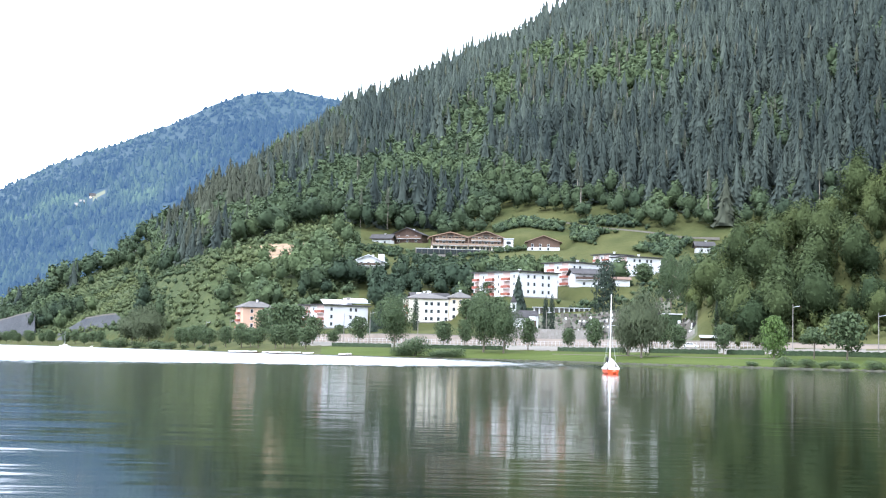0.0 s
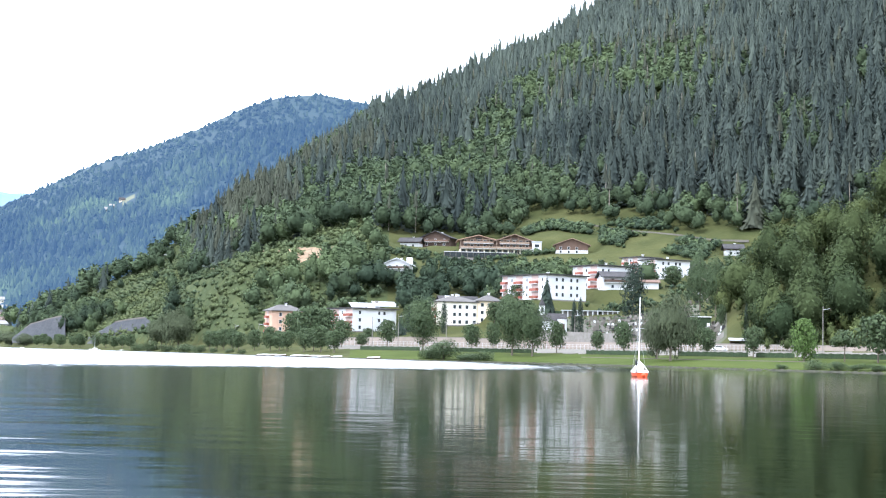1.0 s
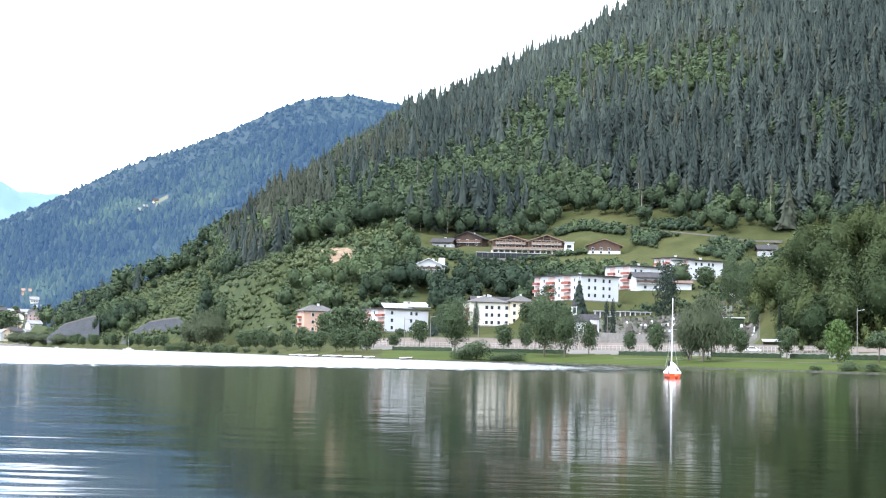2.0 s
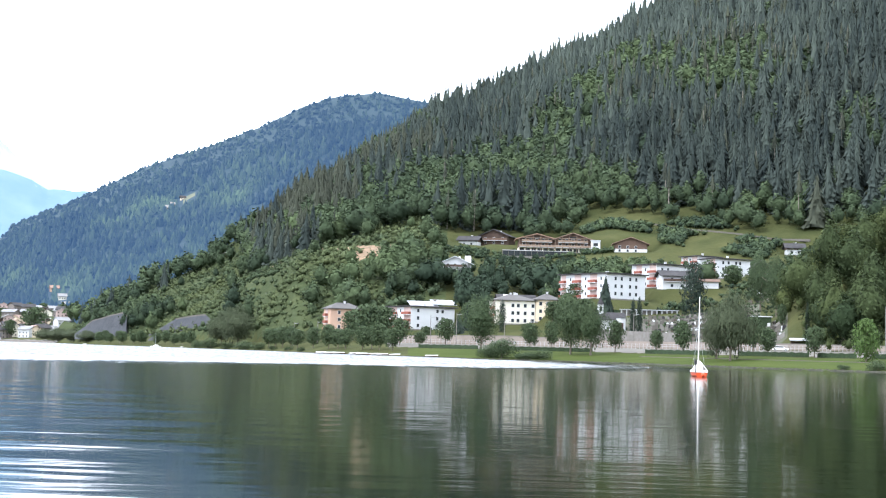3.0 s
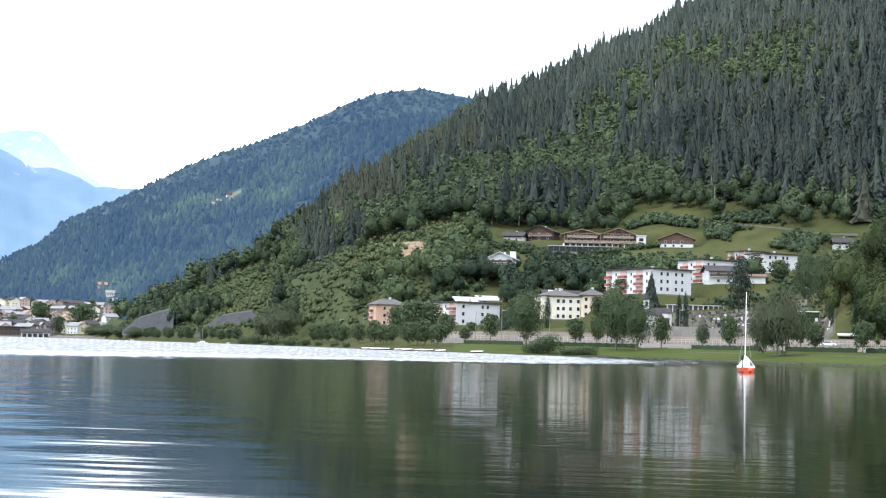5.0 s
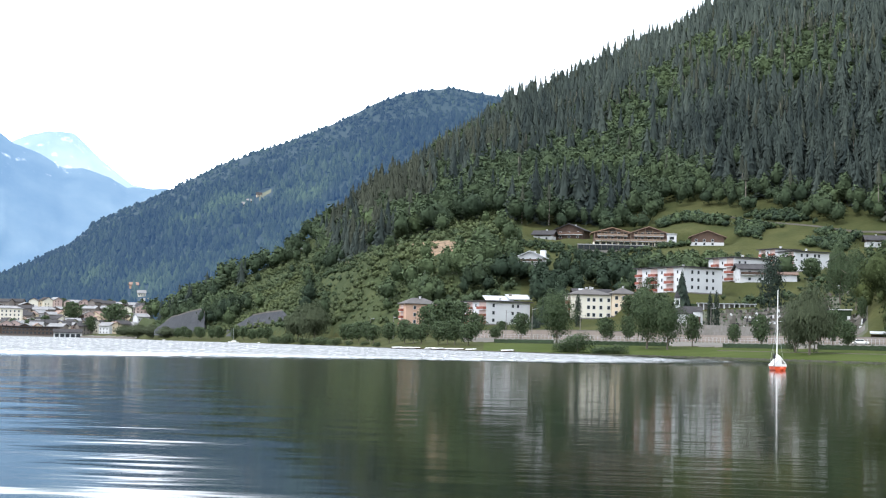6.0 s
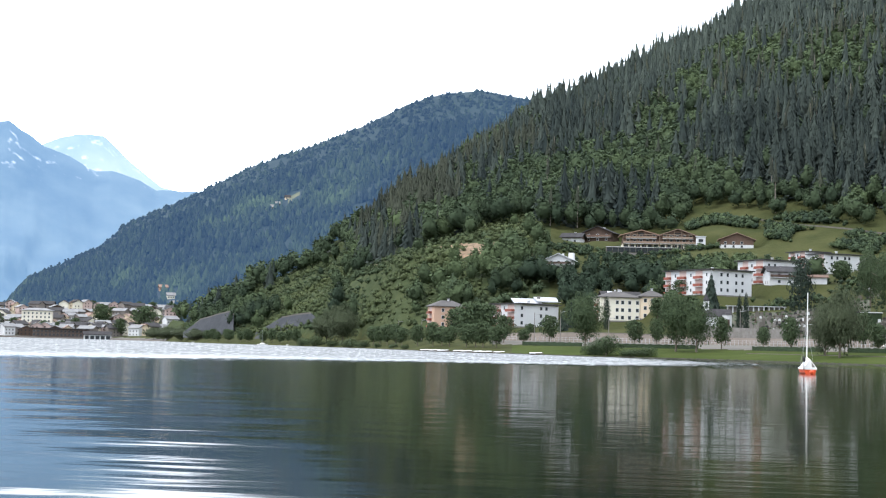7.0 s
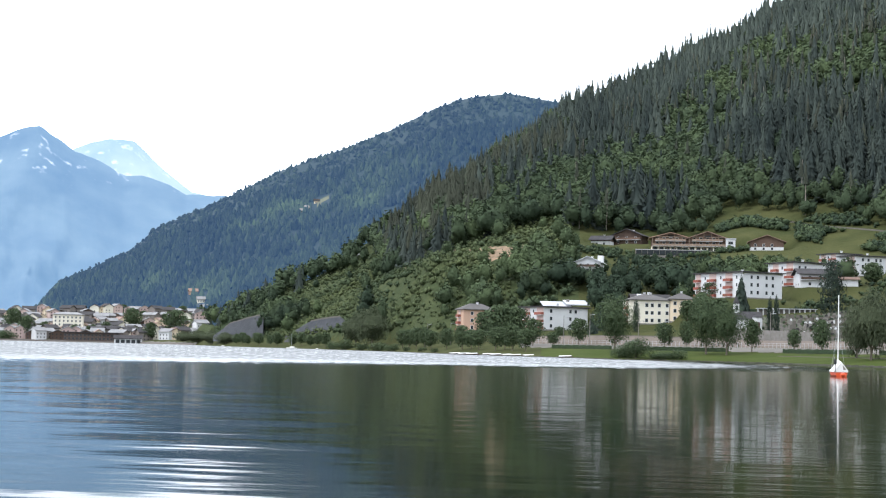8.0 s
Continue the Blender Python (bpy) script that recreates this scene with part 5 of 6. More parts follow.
# green shed, shelter, stair, car by the road
e = tagged(root("storage_shed", 8.45, 470, under(8.8, 470), 0), "dark green shed with a white flat roof", "shed")
part("wall", box(bmesh.new(), 0, 0, -2, 6.2, 5, 3.8), M_HEDGE, e)
part("roof", box(bmesh.new(), -0.3, -0.3, 3.8, 6.5, 5.3, 4.1), M_WHITE, e)
part("door", box(bmesh.new(), 5.0, -0.06, -0.2, 5.9, -0.004, 2.0), M_WHITE, e)
e = tagged(root("shelter", 9.95, 418, 4.6, 4), "open roadside shelter with a pale roof", "shelter")
part("roof", solid([[(-0.4, -0.5, 2.9), (4.9, -0.5, 2.9), (4.9, 3.4, 3.5), (-0.4, 3.4, 3.5)], [(-0.4, -0.5, 3.1), (4.9, -0.5, 3.1), (4.9, 3.4, 3.7), (-0.4, 3.4, 3.7)]]), M_ROOFPALE, e)
for px, py in ((0, 0), (4.5, 0), (0, 3), (4.5, 3)):
    part("post", rod(bmesh.new(), (px, py, -1), (px, py, 3.0 + 0.15 * py), 0.09), M_DARKWOOD, e)
part("back_wall", box(bmesh.new(), 0, 3.02, -1, 4.5, 3.15, 2.8), M_DARKWOOD, e)
e = tagged(root("car", 9.55, 404, under(9.6, 404) + 0.02, 2), "white parked car by the road wall", "car")
part("body", solid([[(x, y, z) for x, z in ((-2.1, 0.35), (2.1, 0.35), (2.15, 0.8), (1.2, 0.95), (0.6, 1.42), (-1.0, 1.45), (-1.7, 0.98), (-2.15, 0.85))] for y in (0, 1.7)]), M_BOATWHITE, e)
part("side_window", solid([[(x, y, z) for x, z in ((-1.4, 0.98), (0.95, 0.98), (0.5, 1.35), (-0.95, 1.37))] for y in (-0.015, 0.0)]), M_GLASS, e)
for wx in (-1.35, 1.35):
    w = part("wheel", rod(bmesh.new(), (wx, -0.03, 0.32), (wx, 0.2, 0.32), 0.32, n=14), M_BLACK, e)
    part("rim", rod(bmesh.new(), (wx, -0.045, 0.32), (wx, -0.03, 0.32), 0.2, n=10), M_METAL, w)
e = tagged(root("outdoor_stair", 11.05, 405, 4.2, 0), "grey concrete stair climbing the bank", "stair")
for k in range(14):
    part("step", box(bmesh.new(), k * 0.42, 0.0, -1.5, k * 0.42 + 0.42, 2.0, 0.3 + k * 0.3), M_PAVE, e)

# ---- bank walls of netted rock above the shore road ----
def rock_face(name, rows, d0, label):
    """A leaning face of netted rock with a pale rim; rows: bearing and top height."""
    v, f = [], []
    n = 9
    for i, (a, top) in enumerate(rows):
        for k in range(n):
            t = k / (n - 1)
            q = noise.noise(Vector((a * 6, t * 4, 2.2))) * 1.2 * (1 - abs(2 * t - 1))
            x, y = polar(a, d0(a) + 14 * t + q)
            v.append((x, y, 3.5 + (top - 3.5) * t))
        x, y = polar(a, d0(a) + 26)
        v.append((x, y, top - 0.5))
    m = n + 1
    for i in range(len(rows) - 1):
        for k in range(m - 1):
            f.append((i * m + k, (i + 1) * m + k, (i + 1) * m + k + 1, i * m + k + 1))
    ob = tagged(mesh_object(name, v, f, M_ROCK), label, "rock wall", kind="structure")
    for (a, t), (b, u) in zip(rows, rows[1:]):
        if abs(t - u) > 3.6 or min(t, u) < 7.2:
            continue
        rim = arc_wall(name + "_rim", a, b, lambda q: d0(q) + 13.6, lambda q: t + (u - t) * (q - a) / (b - a), lambda q: t + (u - t) * (q - a) / (b - a) + 0.45, 0.8, M_PAVE, "pale concrete rim of the rock wall", step=0.2, drop=0.4)
    return ob


rock_face("wall_rock_far", [(-17.2, 7.0), (-16.8, 12.5), (-16.57, 15.8), (-16.2, 17.5), (-15.97, 18.8), (-15.47, 20.6), (-15.32, 18.5), (-15.26, 7)], lambda a: 925 + 45 * (a + 15.3) * -1, "grey rock face under netting above the road")
rock_face("wall_rock_near", [(-14.5, 6), (-14.45, 7.5), (-14.0, 11.5), (-13.5, 16.2), (-12.9, 17.8), (-12.38, 18.6), (-12.06, 14.4), (-11.9, 7)], lambda a: 800 + 28 * (a + 12) * -1, "grey rock face under netting above the road")

# ---- hedge, path, fence along the promenade ----
arc_wall("hedge", 3.25, 5.0, lambda a: 551 + 4 * (a - 3.25), lambda a: under(a, 551), lambda a: under(a, 551) + 1.8, 1.6, M_HEDGE, "dark clipped hedge below the white apartment house", "hedge", "", 0.12, 0.5)
for a0, a1 in ((-4.2, -1.9), (-1.4, 2.5), (4.5, 7.1), (8.0, 10.6), (10.9, 12.3), (12.9, 18.5)):
    arc_wall("hedge", a0, a1, lambda a: float(shore(a)) + 47, lambda a: under(a, float(shore(a)) + 47), lambda a: under(a, float(shore(a)) + 47) + 1.15 + 0.12 * math.sin(a * 31), 1.3, M_HEDGE, "clipped dark green hedge along the promenade", "hedge", "", 0.12, 0.3)
arc_wall("path", 4.3, 13.0, lambda a: float(shore(a)) + 30, lambda a: under(a, float(shore(a)) + 30), lambda a: under(a, float(shore(a)) + 31) + 0.10, 2.2, M_PAVE, "pale gravel path through the lawn", "path", step=0.3, drop=0.3)

lane = lambda a: float(np.interp(a, LANE_AZ, LANE_D))
arc_wall("track", 2.0, 10.6, lane, lambda a: under(a, lane(a)), lambda a: under(a, lane(a) + 1) + 0.35, 2.6, M_PAVE, "pale gravel track across the meadow", "track", step=0.15, drop=0.3)

fence = tagged(new("fence"), "slender metal fence in front of the road wall", "fence")
_post = shared("post", rod(bmesh.new(), (0, 0, -0.5), (0, 0, 1.5), 0.07), M_METAL)
for k in range(120):
    a = -5.0 + k * 0.145
    dd = float(shore(a)) + 83
    piece("post", _post, fence, "", pose(*polar(a, dd), under(a, dd)))
for h in (0.75, 1.4):
    bm = bmesh.new()
    for k in range(119):
        a, b = -5.0 + k * 0.145, -5.0 + (k + 1) * 0.145
        p, q = polar(a, float(shore(a)) + 83), polar(b, float(shore(b)) + 83)
        rod(bm, (*p, under(a, float(shore(a)) + 83) + h), (*q, under(b, float(shore(b)) + 83) + h), 0.035, n=4)
    part("rail", bm, M_METAL, fence)

# catenary and lamp poles
for a, dd, h in ((13.34, 380, 11.5), (16.44, 352, 9.5), (-2.75, 480, 10.5), (-3.75, 482, 10.0), (4.05, 470, 11.0), (-8.1, 560, 9.0), (-9.0, 590, 9.5), (0.1, 478, 8.5), (-0.9, 480, 8.5)):
    e = tagged(root("utility_pole", a, dd, under(a, dd), 0), "slender grey pole beside the railway", "pole", "railway poles")
    part("pole", rod(bmesh.new(), (0, 0, -0.5), (0, 0, h), 0.12, 0.08, 8), M_STONE, e)
    part("bracket", rod(bmesh.new(), (0, 0, h - 0.8), (1.8, 0, h - 0.5), 0.06), M_METAL, e)
    part("insulator", rod(bmesh.new(), (1.7, 0, h - 0.9), (1.7, 0, h - 0.5), 0.10), M_DARKWOOD, e)

# ---- trees and bushes of the park ----
TR = np.random.RandomState(21)


def trunk_mesh(low, width, limbs, mat, rng):
    bm = bmesh.new()
    rod(bm, (0, 0, -0.05), (0.01, 0, low * 1.2), 0.024, 0.015, 8)
    rod(bm, (0.01, 0, low * 1.18), (0, 0.01, 0.82), 0.015, 0.004, 6)
    for k in range(limbs):
        ang = k * 2.3 + rng.uniform(-0.4, 0.4)
        z = low + (0.6 - low) * k / limbs
        rod(bm, (0, 0, z), (width * 0.32 * math.cos(ang), width * 0.32 * math.sin(ang), z + 0.16), 0.010, 0.003, 5)
    return shared("trunk", bm, mat)


def crown_mesh(lumps, leaves, size, mat, rng):
    v, f, ns = leaf_cloud(rng, lumps, int(leaves * 1.4), size * 0.78)
    return leaf_mesh(v, f, ns, mat, rng)


def leaf_mesh(v, f, ns, mat, rng):
    me = bpy.data.meshes.new("crown")
    me.from_pydata([tuple(p) for p in v], [], [tuple(int(i) for i in q) for q in f])
    me.materials.append(mat)
    at = me.attributes.new("tint", "FLOAT", "POINT")
    shade = np.full(len(v), 0.4)
    for q, t in zip(f, np.clip(rng.normal(0.5, 0.18, len(f)), 0, 1)):
        shade[list(q)] = t
    at.data.foreach_set("value", shade.astype(np.float32))
    at = me.attributes.new("custom_normal", "FLOAT_VECTOR", "POINT")
    at.data.foreach_set("vector", np.asarray(ns, np.float32).ravel())
    return me


def spindle(n, width, low, rng, fat=1.0):
    return [(rng.uniform(-0.1, 0.1) * width, rng.uniform(-0.1, 0.1) * width, low + (0.97 - low) * (k + 0.5) / n, max(0.03, width * 0.5 * math.sin(math.pi * (0.12 + 0.8 * ((k + 0.5) / n) ** 0.9)) ** 0.6 * fat), 1.3) for k in range(n)]


STYLES = {}
for _s in ("round", "tall", "willow", "umbrella", "lime", "cypress", "cone", "bush"):
    STYLES[_s] = []
    for _v in range(3 if _s in ("round", "bush") else 2):
        if _s == "round":
            cr = crown_mesh(crown_lumps(TR, 16, 0.54, 0.28, 0.90), 84, 0.046, M_CROWN, TR)
        elif _s == "lime":
            cr = crown_mesh(crown_lumps(TR, 16, 0.54, 0.14, 0.90), 130, 0.042, M_LIME, TR)
        elif _s == "tall":
            cr = leaf_mesh(*leafy_crown(TR, 7, 10, 0.52, 0.06, 7000, 0.0150, 46, 0.35, 0.15, 0.55), M_CROWN, TR)
        elif _s == "willow":
            cr = leaf_mesh(*leafy_crown(TR, 7, 10, 0.54, 0.03, 8000, 0.0215, 46, 0.35, 0.5, 0.62), M_WILLOW, TR)
        elif _s == "umbrella":
            cr = crown_mesh([(0.30 * math.cos(k * 0.9), 0.30 * math.sin(k * 0.9), 0.55 + 0.05 * (k % 3), 0.2, 0.7) for k in range(7)] + [(0.1, 0, 0.74, 0.24, 0.8), (-0.1, 0.05, 0.76, 0.22, 0.8), (0, 0, 0.55, 0.3, 0.6)], 180, 0.036, M_CROWN, TR)
        elif _s == "cypress":
            cr = crown_mesh(spindle(10, 1.15, 0.02, TR), 150, 0.05, M_DARKLEAF, TR)
        elif _s == "cone":
            v, f, ns = needle_tree(TR, 60, 0.56, 14)
            cr = bpy.data.meshes.new("crown")
            cr.from_pydata([tuple(p) for p in v], [], [tuple(int(i) for i in q) for q in f])
            cr.materials.append(M_DARKLEAF)
            at = cr.attributes.new("tint", "FLOAT", "POINT")
            at.data.foreach_set("value", np.repeat(TR.rand(len(f)), 4).astype(np.float32))
        else:
            cr = crown_mesh([(TR.uniform(-0.3, 0.3), TR.uniform(-0.3, 0.3), TR.uniform(0.12, 0.58), TR.uniform(0.24, 0.36), 1.0) for _ in range(9)], 230, 0.030, M_CROWN, TR)
        STYLES[_s].append((cr, trunk_mesh({"round": 0.30, "umbrella": 0.42, "bush": 0.1}.get(_s, 0.15), 0.9, {"cypress": 2, "cone": 2, "bush": 3}.get(_s, 6), M_BARK, TR)))

TREE_LABEL = {"round": "round-crowned green park tree on grass", "tall": "tall leafy tree by the lakeside lawn", "willow": "tall grey-green willow on the shore", "umbrella": "clipped umbrella-shaped green park tree",
              "lime": "bright light-green leafy park tree", "cypress": "dark slender evergreen cypress tree", "cone": "tall dark green conifer tree", "bush": "rounded green bush at the water's edge"}


def tree(style, a, d, top, width):
    """A tree whose crown reaches the height top, with a crown of that width."""
    k = TR.randint(len(STYLES[style]))
    z = under(a, d)
    h = max(top - z, 1.2)
    e = tagged(root("bush" if style == "bush" else "tree", a, d, z, 0), TREE_LABEL[style], "bush" if style == "bush" else "tree", "lakeside " + ("bushes" if style == "bush" else "trees"))
    cr, tr = STYLES[style][k]
    full = width * (1.3 if style in ("tall", "willow") else 1.0)
    m = Matrix.Rotation(TR.uniform(0, 6.28), 4, "Z") @ Matrix.Diagonal((full, full, h * 1.03, 1))
    piece("crown", cr, e, "", m)
    piece("trunk", tr, e, "", Matrix.Diagonal((max(h * 0.8, width), max(h * 0.8, width), h, 1)))
    return e


for row in (("tall", -1.80, 429, 19.6, 10.5), ("tall", 1.65, 423, 20.4, 11.3), ("tall", 2.42, 418, 17.9, 9.2), ("round", -4.15, 487, 8.3, 5.2), ("round", -3.17, 485, 12.9, 7.0), ("cone", -2.65, 548, 17.0, 5.2),
            ("round", 0.09, 455, 11.4, 6.9), ("round", 0.92, 455, 12.1, 5.2), ("round", 3.36, 433, 12.4, 5.9), ("round", 4.93, 428, 9.7, 4.9), ("round", 5.92, 406, 12.1, 6.2), ("willow", 7.69, 360, 18.4, 11.0)):
    tree(*row)
for row in (("willow", 7.18, 373, 15.8, 7.1), ("round", 8.54, 392, 13.3, 5.4), ("round", 9.07, 378, 10.2, 5.8), ("round", 10.79, 362, 10.4, 5.5), ("lime", 12.65, 342, 12.0, 6.0), ("umbrella", 14.12, 335, 9.5, 6.9),
            ("round", 15.32, 329, 12.6, 9.5), ("cypress", 6.26, 545, 32.1, 8.6), ("cone", 2.95, 538, 31.1, 9.5), ("cypress", -1.00, 547, 18.4, 2.5), ("cypress", 4.02, 495, 17.4, 2.1), ("cypress", 4.26, 492, 17.7, 2.1)):
    tree(*row)
for row in (("tall", 8.78, 520, 39.7, 9.5), ("round", 7.76, 607, 40.0, 9.7), ("tall", 9.38, 496, 37.6, 8.5), ("round", 9.60, 445, 18.7, 3.4), ("cypress", 10.53, 419, 15.1, 1.4), ("round", -6.13, 543, 18.7, 12.4),
            ("round", -6.77, 559, 16.9, 9.6), ("round", -5.55, 544, 17.8, 10.4), ("round", -4.93, 497, 12.8, 7.6), ("round", 17.6, 325, 12, 8), ("round", 18.9, 330, 11, 7)):
    tree(*row)
for row in (("round", 0.95, 556, 22, 8), ("round", 1.5, 552, 25, 9), ("round", 2.15, 550, 23, 8), ("round", 1.9, 575, 30, 9), ("round", -2.2, 560, 21, 8), ("cone", -2.35, 556, 20, 6), ("round", -3.9, 540, 11, 5)):
    tree(*row)
for k, (a, d) in enumerate(((-9.95, 623), (-9.42, 598), (-8.85, 568), (-8.25, 540), (-7.65, 516), (-7.01, 501), (-6.36, 484), (-5.72, 472), (-5.20, 465), (-9.7, 612), (-9.1, 583), (-7.3, 512), (-6.0, 480))):
    tree("round", a, d, 9.6 + 0.8 * math.sin(k * 2.1), 7.0)
for k, a in enumerate((-16.30, -16.08, -15.91, -15.54, -15.44, -15.03, -14.79, -14.69, -14.15, -13.82, -13.50, -13.2, -12.92)):
    tree("round", a, float(shore(a)) + 20 + 4 * math.sin(k * 3.0), 8.4 + math.sin(k * 2.3), 6.2)
for row in (("willow", -11.14, 687, 20.7, 15.7), ("willow", -11.76, 722, 18.7, 14.9), ("willow", -17.79, 1178, 12.4, 18.0), ("willow", -17.25, 1061, 11.2, 16.2), ("willow", -16.72, 974, 9.5, 13.4), ("willow", -18.3, 1240, 12, 16),
            ("round", -24.56, 1390, 29.9, 19.1), ("round", -24.08, 1340, 22.8, 15.3), ("round", -20.24, 1500, 35.5, 22.9), ("round", -18.66, 1413, 33.0, 27.0), ("round", -19.53, 1336, 19.8, 12.2)):
    tree(*row)
for k in range(44):
    a = -26.5 + 8.6 * ((k * 0.618) % 1)
    d = 1350 + 300 * ((k * 0.37) % 1)
    tree("round", a, d, under(a, d) + 9 + 3.5 * math.sin(k * 1.7), 9 + 3 * math.sin(k))
for row in ((-0.99, 402, 7.4, 10.1), (-1.48, 405, 5.0, 6.2), (0.44, 398, 3.7, 9.1), (-0.11, 399, 2.6, 6.1), (13.08, 308, 3.0, 5.2), (13.86, 304, 2.7, 4.4), (14.62, 301, 2.2, 4.1), (15.33, 299, 2.3, 4.6), (16.30, 295, 2.6, 5.0), (17.4, 294, 2.6, 5.0)):
    tree("bush", *row)
for row in ((-12.66, 734, 5.6, 6.7), (-12.17, 712, 6.7, 10.3), (-11.55, 682, 4.4, 7.8), (-10.86, 647, 5.2, 9.9), (-10.31, 620, 4.5, 6.6), (-9.8, 598, 3.0, 4.0), (-9.2, 566, 2.6, 3.6), (-8.7, 540, 2.6, 3.4), (11.83, 314, 1.6, 3.1), (-24.83, 1320, 11.4, 20.1)):
    tree("bush", *row)

# ---- the moored sailing dinghy ----
boat = tagged(root("sailing_dinghy", 6.64, 147, 0, 8), "orange-red sailing dinghy with white cover moored on the lake", "boat")
LOA = 5.4
sect = []
for k in range(10):
    t = k / 9
    w = 0.66 * (0.86 + 0.14 * math.sin(math.pi * t)) * (1 - max(0, t - 0.55) ** 2 / 0.2025 * 0.93)
    y = t * LOA
    lift = 0.18 * max(0, t - 0.6) / 0.4
    sect.append([(-w, y, 0.42 + lift), (-w * 0.92, y, 0.12), (-w * 0.5, y, -0.14 + lift * 0.6), (0, y, -0.2 + lift), (w * 0.5, y, -0.14 + lift * 0.6), (w * 0.92, y, 0.12), (w, y, 0.42 + lift)])
part("hull", solid(sect), M_BOATRED, boat)
part("gunwale", solid([[(p[0][0] * 1.08, p[0][1] - 0.03, p[0][2]), (p[-1][0] * 1.08, p[0][1] - 0.03, p[0][2]), (p[-1][0] * 1.08, p[0][1] - 0.03, p[0][2] + 0.12), (p[0][0] * 1.08, p[0][1] - 0.03, p[0][2] + 0.12)] for p in sect]), M_BOATWHITE, boat)
part("cover", solid([[(-0.66, 0.0, 0.54), (0.66, 0.0, 0.54), (0.05, 0.05, 1.35), (-0.05, 0.05, 1.35)], [(-0.70, 2.4, 0.54), (0.70, 2.4, 0.54), (0.05, 2.4, 1.6), (-0.05, 2.4, 1.6)], [(-0.5, 3.6, 0.62), (0.5, 3.6, 0.62), (0.05, 3.4, 1.1), (-0.05, 3.4, 1.1)]]), M_BOATWHITE, boat, "taut white boat cover")
part("window", solid([[(0.16, -0.005, 0.66), (0.46, -0.005, 0.66), (0.12, 0.03, 1.12)], [(0.16, -0.03, 0.66), (0.46, -0.03, 0.66), (0.12, 0.005, 1.12)]]), M_STONE, boat)
part("mast", rod(bmesh.new(), (0.0, 2.5, 0.4), (0.06, 2.5, 7.9), 0.060, 0.045, 10), M_BOATWHITE, boat, "white mast leaning a little")
for sx in (-0.66, 0.66):
    part("shroud", rod(bmesh.new(), (sx, 2.3, 0.7), (0.03, 2.5, 4.8), 0.010, n=4), M_METAL, boat)
part("forestay", rod(bmesh.new(), (0, LOA, 0.8), (0.05, 2.5, 7.0), 0.010, n=4), M_METAL, boat)
part("spreader", rod(bmesh.new(), (-0.45, 2.5, 4.8), (0.5, 2.5, 4.8), 0.02, n=5), M_METAL, boat)
mot = part("outboard_motor", solid([[(-0.62 + 0.11 * s * c, -0.25 + 0.18 * s * q, z) for c, q in ((-1, -1), (1, -1), (1, 1), (-1, 1))] for s, z in ((0.7, 1.15), (1.1, 1.25), (1.1, 1.55), (0.6, 1.7))]), M_BLACK, boat, "black outboard motor tilted up")
part("shaft", rod(bmesh.new(), (-0.62, -0.2, 0.4), (-0.62, -0.22, 1.3), 0.05), M_BLACK, mot)
buoy = tagged(root("mooring_buoy", 6.7, 145.6, 0.1, 0), "bright orange round mooring buoy floating by the dinghy", "buoy")
part("float", solid([[(0.22 * math.sin(q) * math.cos(k * 0.524), 0.22 * math.sin(q) * math.sin(k * 0.524), 0.1 - 0.22 * math.cos(q)) for k in range(12)] for q in (0.25, 0.7, 1.1, 1.57, 2.0, 2.5, 2.9)]), M_BOATRED, buoy)
part("ring", rod(bmesh.new(), (0, 0, 0.31), (0, 0, 0.42), 0.04), M_METAL, buoy)

# ---- jetty with laid-up boats, small craft by the shore ----
jet = tagged(root("jetty", -7.9, 474, 0, 12), "low timber landing stage along the shore", "jetty")
_plank = shared("plank", box(bmesh.new(), 0, 0, 0.32, 0.42, 3.2, 0.40), M_DARKWOOD)
for k in range(58):
    piece("plank", _plank, jet, "", pose(k * 0.45, 0, 0))
for k in range(8):
    part("pile", rod(bmesh.new(), (0.2 + k * 3.6, 0.2, -1.5), (0.2 + k * 3.6, 0.2, 0.32), 0.12), M_DARKWOOD, jet)


def rowing_boat(a, d, yaw, length=4.2, z=0.0):
    e = tagged(root("rowing_boat", a, d, z, yaw), "small white boat laid up at the landing stage", "boat", "small boats at the stage")
    rows = []
    for k in range(8):
        t = k / 7
        w = 0.75 * (1 - max(0, t - 0.5) ** 2 / 0.25 * 0.9)
        rows.append([(t * length, -w, 0.5 + 0.2 * t), (t * length, -w * 0.7, 0.05 + 0.1 * t), (t * length, w * 0.7, 0.05 + 0.1 * t), (t * length, w, 0.5 + 0.2 * t)])
    part("hull", solid(rows), M_DARKWOOD, e, "dark timber hull")
    part("cover", solid([[(t * length, -w, 0.51 + 0.2 * t), (t * length, w, 0.51 + 0.2 * t), (t * length, 0.0, 0.72 + 0.16 * t)] for t, w in ((0.05, 0.7), (0.5, 0.72), (0.9, 0.28))]), M_BOATWHITE, e, "white canvas cover")
    part("stripe", box(bmesh.new(), 0.1, -0.79, 0.42, length * 0.5, -0.76, 0.50), M_METAL, e)
    return e


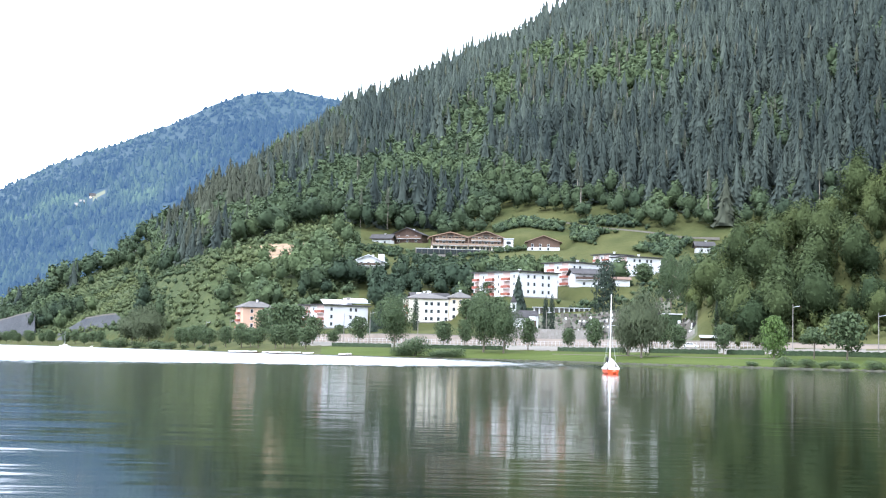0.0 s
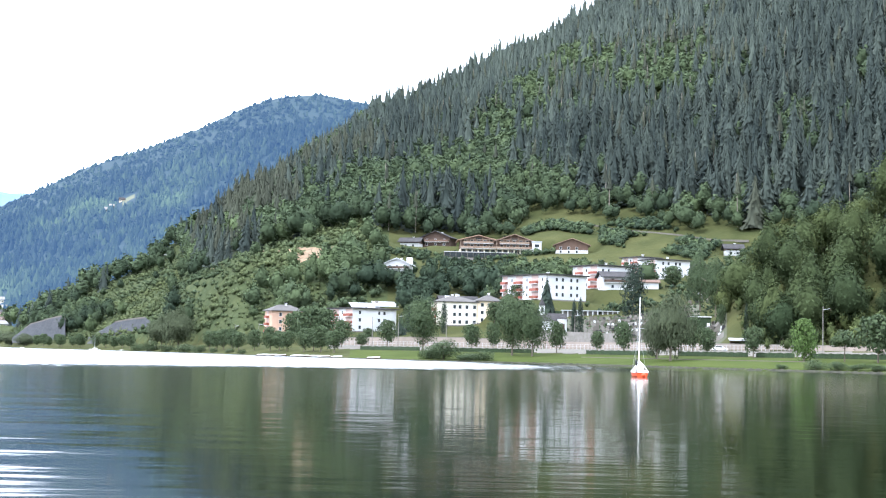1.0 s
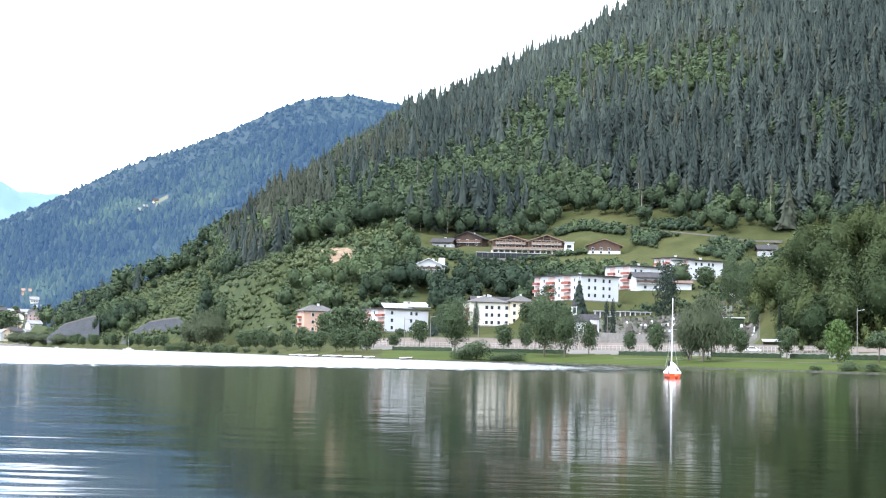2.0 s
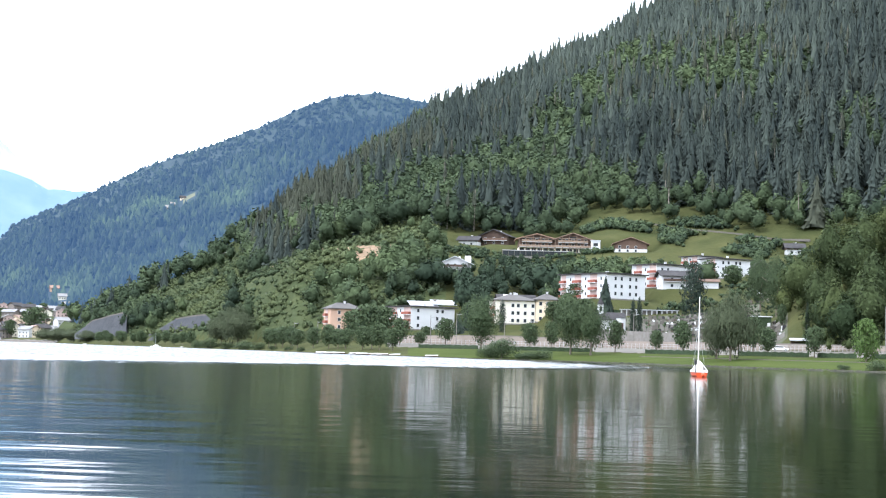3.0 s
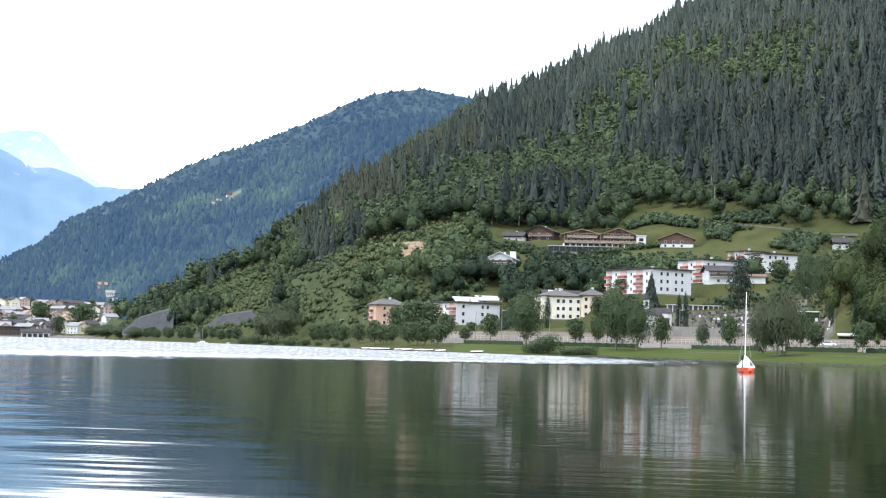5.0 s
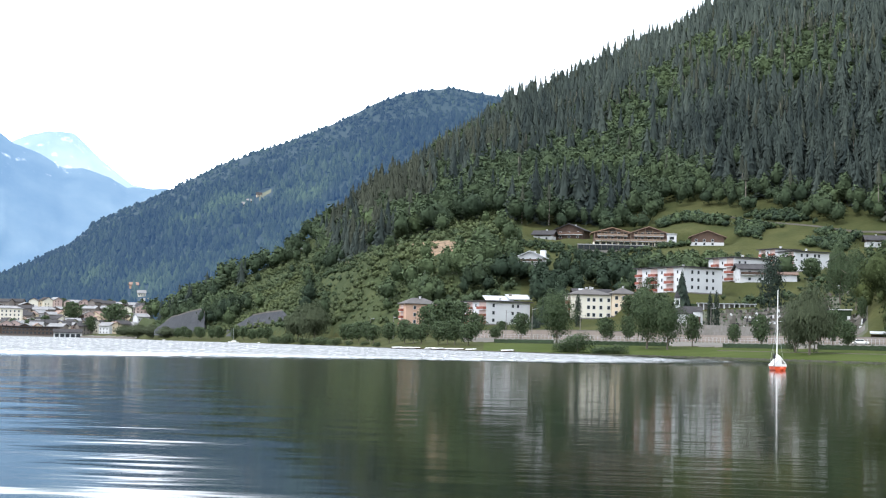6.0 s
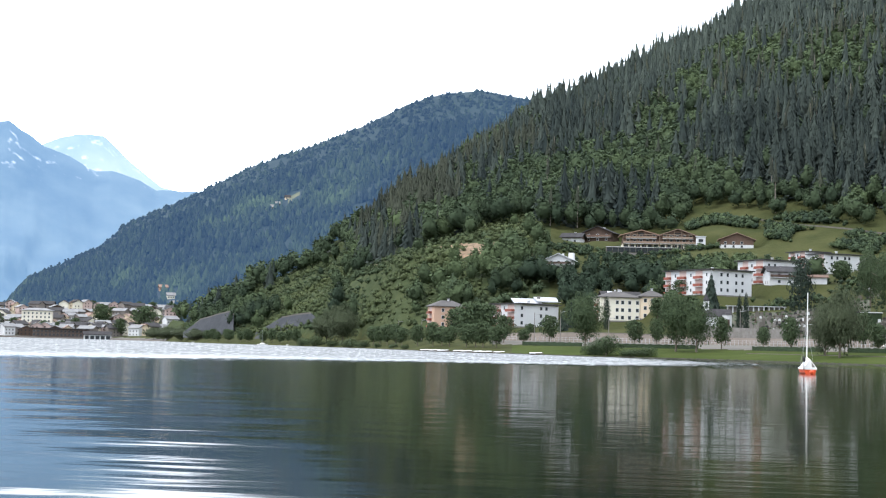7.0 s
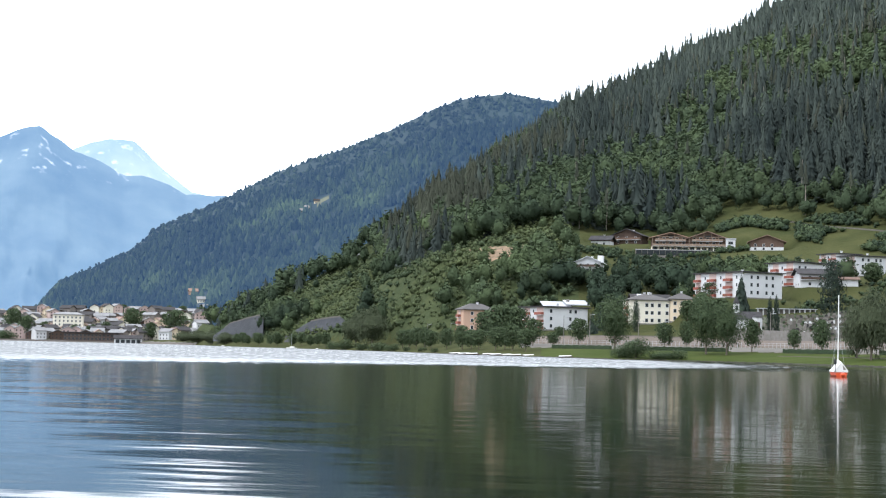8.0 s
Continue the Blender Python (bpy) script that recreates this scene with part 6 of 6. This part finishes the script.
for a, d, yaw in ((-8.15, 472, 28), (-7.80, 468, -24), (-7.5, 466, 14), (-6.85, 462, -36), (-6.6, 455, 20), (-6.1, 450, 45), (-5.85, 446, -12), (-5.3, 441, 33), (-3.95, 420, 0), (-13.3, 760, 0), (-16.9, 960, 10)):
    rowing_boat(a, d, yaw)
e = tagged(root("sailing_boat", -14.02, 775, 0, 60), "small white sailing boat by the far shore", "boat")
part("hull", solid([[(-0.9 * w, y, 0.8), (-0.5 * w, y, -0.1), (0.5 * w, y, -0.1), (0.9 * w, y, 0.8)] for y, w in ((0, 0.8), (2.5, 1), (4.5, 0.7), (6, 0.08))]), M_BOATWHITE, e)
part("cabin", solid([[(-0.6, 1.5, 0.8), (0.6, 1.5, 0.8), (0.6, 4, 0.8), (-0.6, 4, 0.8)], [(-0.5, 1.7, 1.4), (0.5, 1.7, 1.4), (0.5, 3.6, 1.3), (-0.5, 3.6, 1.3)]]), M_BOATWHITE, e)
part("mast", rod(bmesh.new(), (0, 3, 0.8), (0, 3, 8.0), 0.09, 0.06), M_METAL, e)

# ---- the far town ----
TOWN = random.Random(12)


def town_house(w, s, h, wall, roof, rise, along, label):
    e = tagged(new("town_house"), label, "house", "houses of the far town")
    part("wall", gable_wall(w, s, -6, h, rise, along), wall, e)
    part("roof", gable_roof(w, s, h, rise, 0.9, 0.4, along), roof, e)
    for k in range(max(1, int(h / 3))):
        for i in range(int(w / 3.6)):
            window(e, 1.8 + i * 3.4, 0.9 + k * 2.9, 1.3, 1.5, frame_mat=wall)
    return e


KINDS = [town_house(11, 10, 7.5, M_WHITE, M_ROOFGREY, 2.6, "side", "white town house with a grey roof"), town_house(10, 11, 8.5, M_CREAM, M_ROOF, 3.0, "front", "cream town house with a dark gable roof"),
         town_house(13, 10, 8.0, M_GREYTOWN, M_ROOF, 2.8, "side", "grey-brown town house with a dark roof"), town_house(9, 10, 7.0, M_BUFF, M_ROOFRED, 2.8, "front", "buff town house with a red-brown roof"),
         town_house(14, 11, 7.0, M_GREYTOWN, M_ROOFGREY, 2.4, "side", "long grey town house with a pale roof"), town_house(10, 9, 9.0, M_PINKTRIM, M_ROOFGREY, 2.4, "front", "pinkish town house with a grey gable roof"),
         town_house(12, 9, 6.0, M_DARKWOOD, M_ROOFGREY, 2.4, "front", "dark timber town house with a grey roof")]
placed = set()
for i in range(190):
    row = i % 7
    a = -26.8 + (i // 7) * 0.33 + TOWN.uniform(-0.12, 0.12) + 0.11 * row
    d = 1338 + row * 44 + TOWN.uniform(-12, 12)
    if a > -17.5 - 0.05 * row:
        continue
    z = under(a, d) + TOWN.uniform(-0.8, 0.8)
    k = TOWN.randrange(7)
    m = pose(*polar(a, d), z, 0, 0, TOWN.uniform(-42, 42) - a)
    if k in placed:
        copy_thing(KINDS[k], m)
    else:
        placed.add(k)
        KINDS[k].matrix_basis = m
# the large cream hotel, the lakeside gallery and the boathouse
e = tagged(root("hotel", -23.15, 1420, 14.5, -6), "large cream hotel with a shallow grey roof", "hotel")
part("wall", box(bmesh.new(), 0, 0, -8, 27, 14, 11), M_CREAM, e)
part("roof", hip_roof(27, 14, 11, 2.2, 1.0, 0.4), M_ROOFGREY, e)
for k in range(3):
    for i in range(7):
        window(e, 2.5 + i * 3.7, 0.8 + k * 3.4, 1.5, 1.9)
e = tagged(root("promenade_gallery", -22.75, 1318, 2.0, -4), "dark long lakeside gallery building", "building")
part("wall", box(bmesh.new(), 0, 0, -3, 46, 9, 6.5), M_DARKWOOD, e)
part("roof", box(bmesh.new(), -1, -1.5, 6.5, 47, 10, 7.2), M_ROOF, e)
for i in range(14):
    window(e, 1.8 + i * 3.25, 3.6, 2.2, 1.9, frame_mat=M_GREYTOWN)
    window(e, 1.8 + i * 3.25, 0.4, 2.2, 2.2, frame_mat=M_GREYTOWN)
e = tagged(root("boathouse", -20.88, 1298, 0.5, -2), "white boathouse with dark gates at the waterline", "boathouse")
part("wall", box(bmesh.new(), 0, 0, -1, 23, 8, 4.2), M_WHITE, e)
part("roof", gable_roof(23, 8, 4.2, 2.4, 0.8, 0.4, "side"), M_ROOF, e)
for i in range(5):
    part("gate", box(bmesh.new(), 1.2 + i * 4.4, -0.12, 0.0, 4.4 + i * 4.4, -0.01, 3.0), M_GLASS, e)
arc_wall("wall_quay", -27, -17.9, lambda a: float(shore(a)) + 2, 0, lambda a: 1.7 + 0.2 * math.sin(a * 9), 1.0, M_GREYTOWN, "dark stone quay wall of the far town")
for a, d, w, mat, roof in ((-18.15, 2200, 12, M_PEACH, M_ROOFRED), (-17.85, 2110, 11, M_CREAM, M_ROOFGREY), (-18.35, 2040, 9, M_BUFF, M_ROOFGREY), (-17.7, 2020, 10, M_GREYTOWN, M_ROOFGREY), (-13.86, 2665, 10, M_DARKWOOD, M_ROOFGREY), (-13.5, 2690, 9, M_BUFF, M_ROOF), (-14.1, 2640, 7, M_BUFF, M_ROOFGREY)):
    e = tagged(root("hill_farm", a, d, float(far_land(a, d)) + 1.0, 8), "small farmhouse on the distant hillside", "house", "hillside farms")
    part("wall", gable_wall(w, w * 0.7, -8, 5.5, 3, "side"), mat, e)
    part("roof", gable_roof(w, w * 0.7, 5.5, 3.2, 1.2, 0.5, "side"), roof, e)
    for i in range(3):
        window(e, w * (0.2 + 0.3 * i), 1.5, 1.6, 1.8)

wood()
meadow_shrubs()
lower_slope()
right_hill()
far_wood()
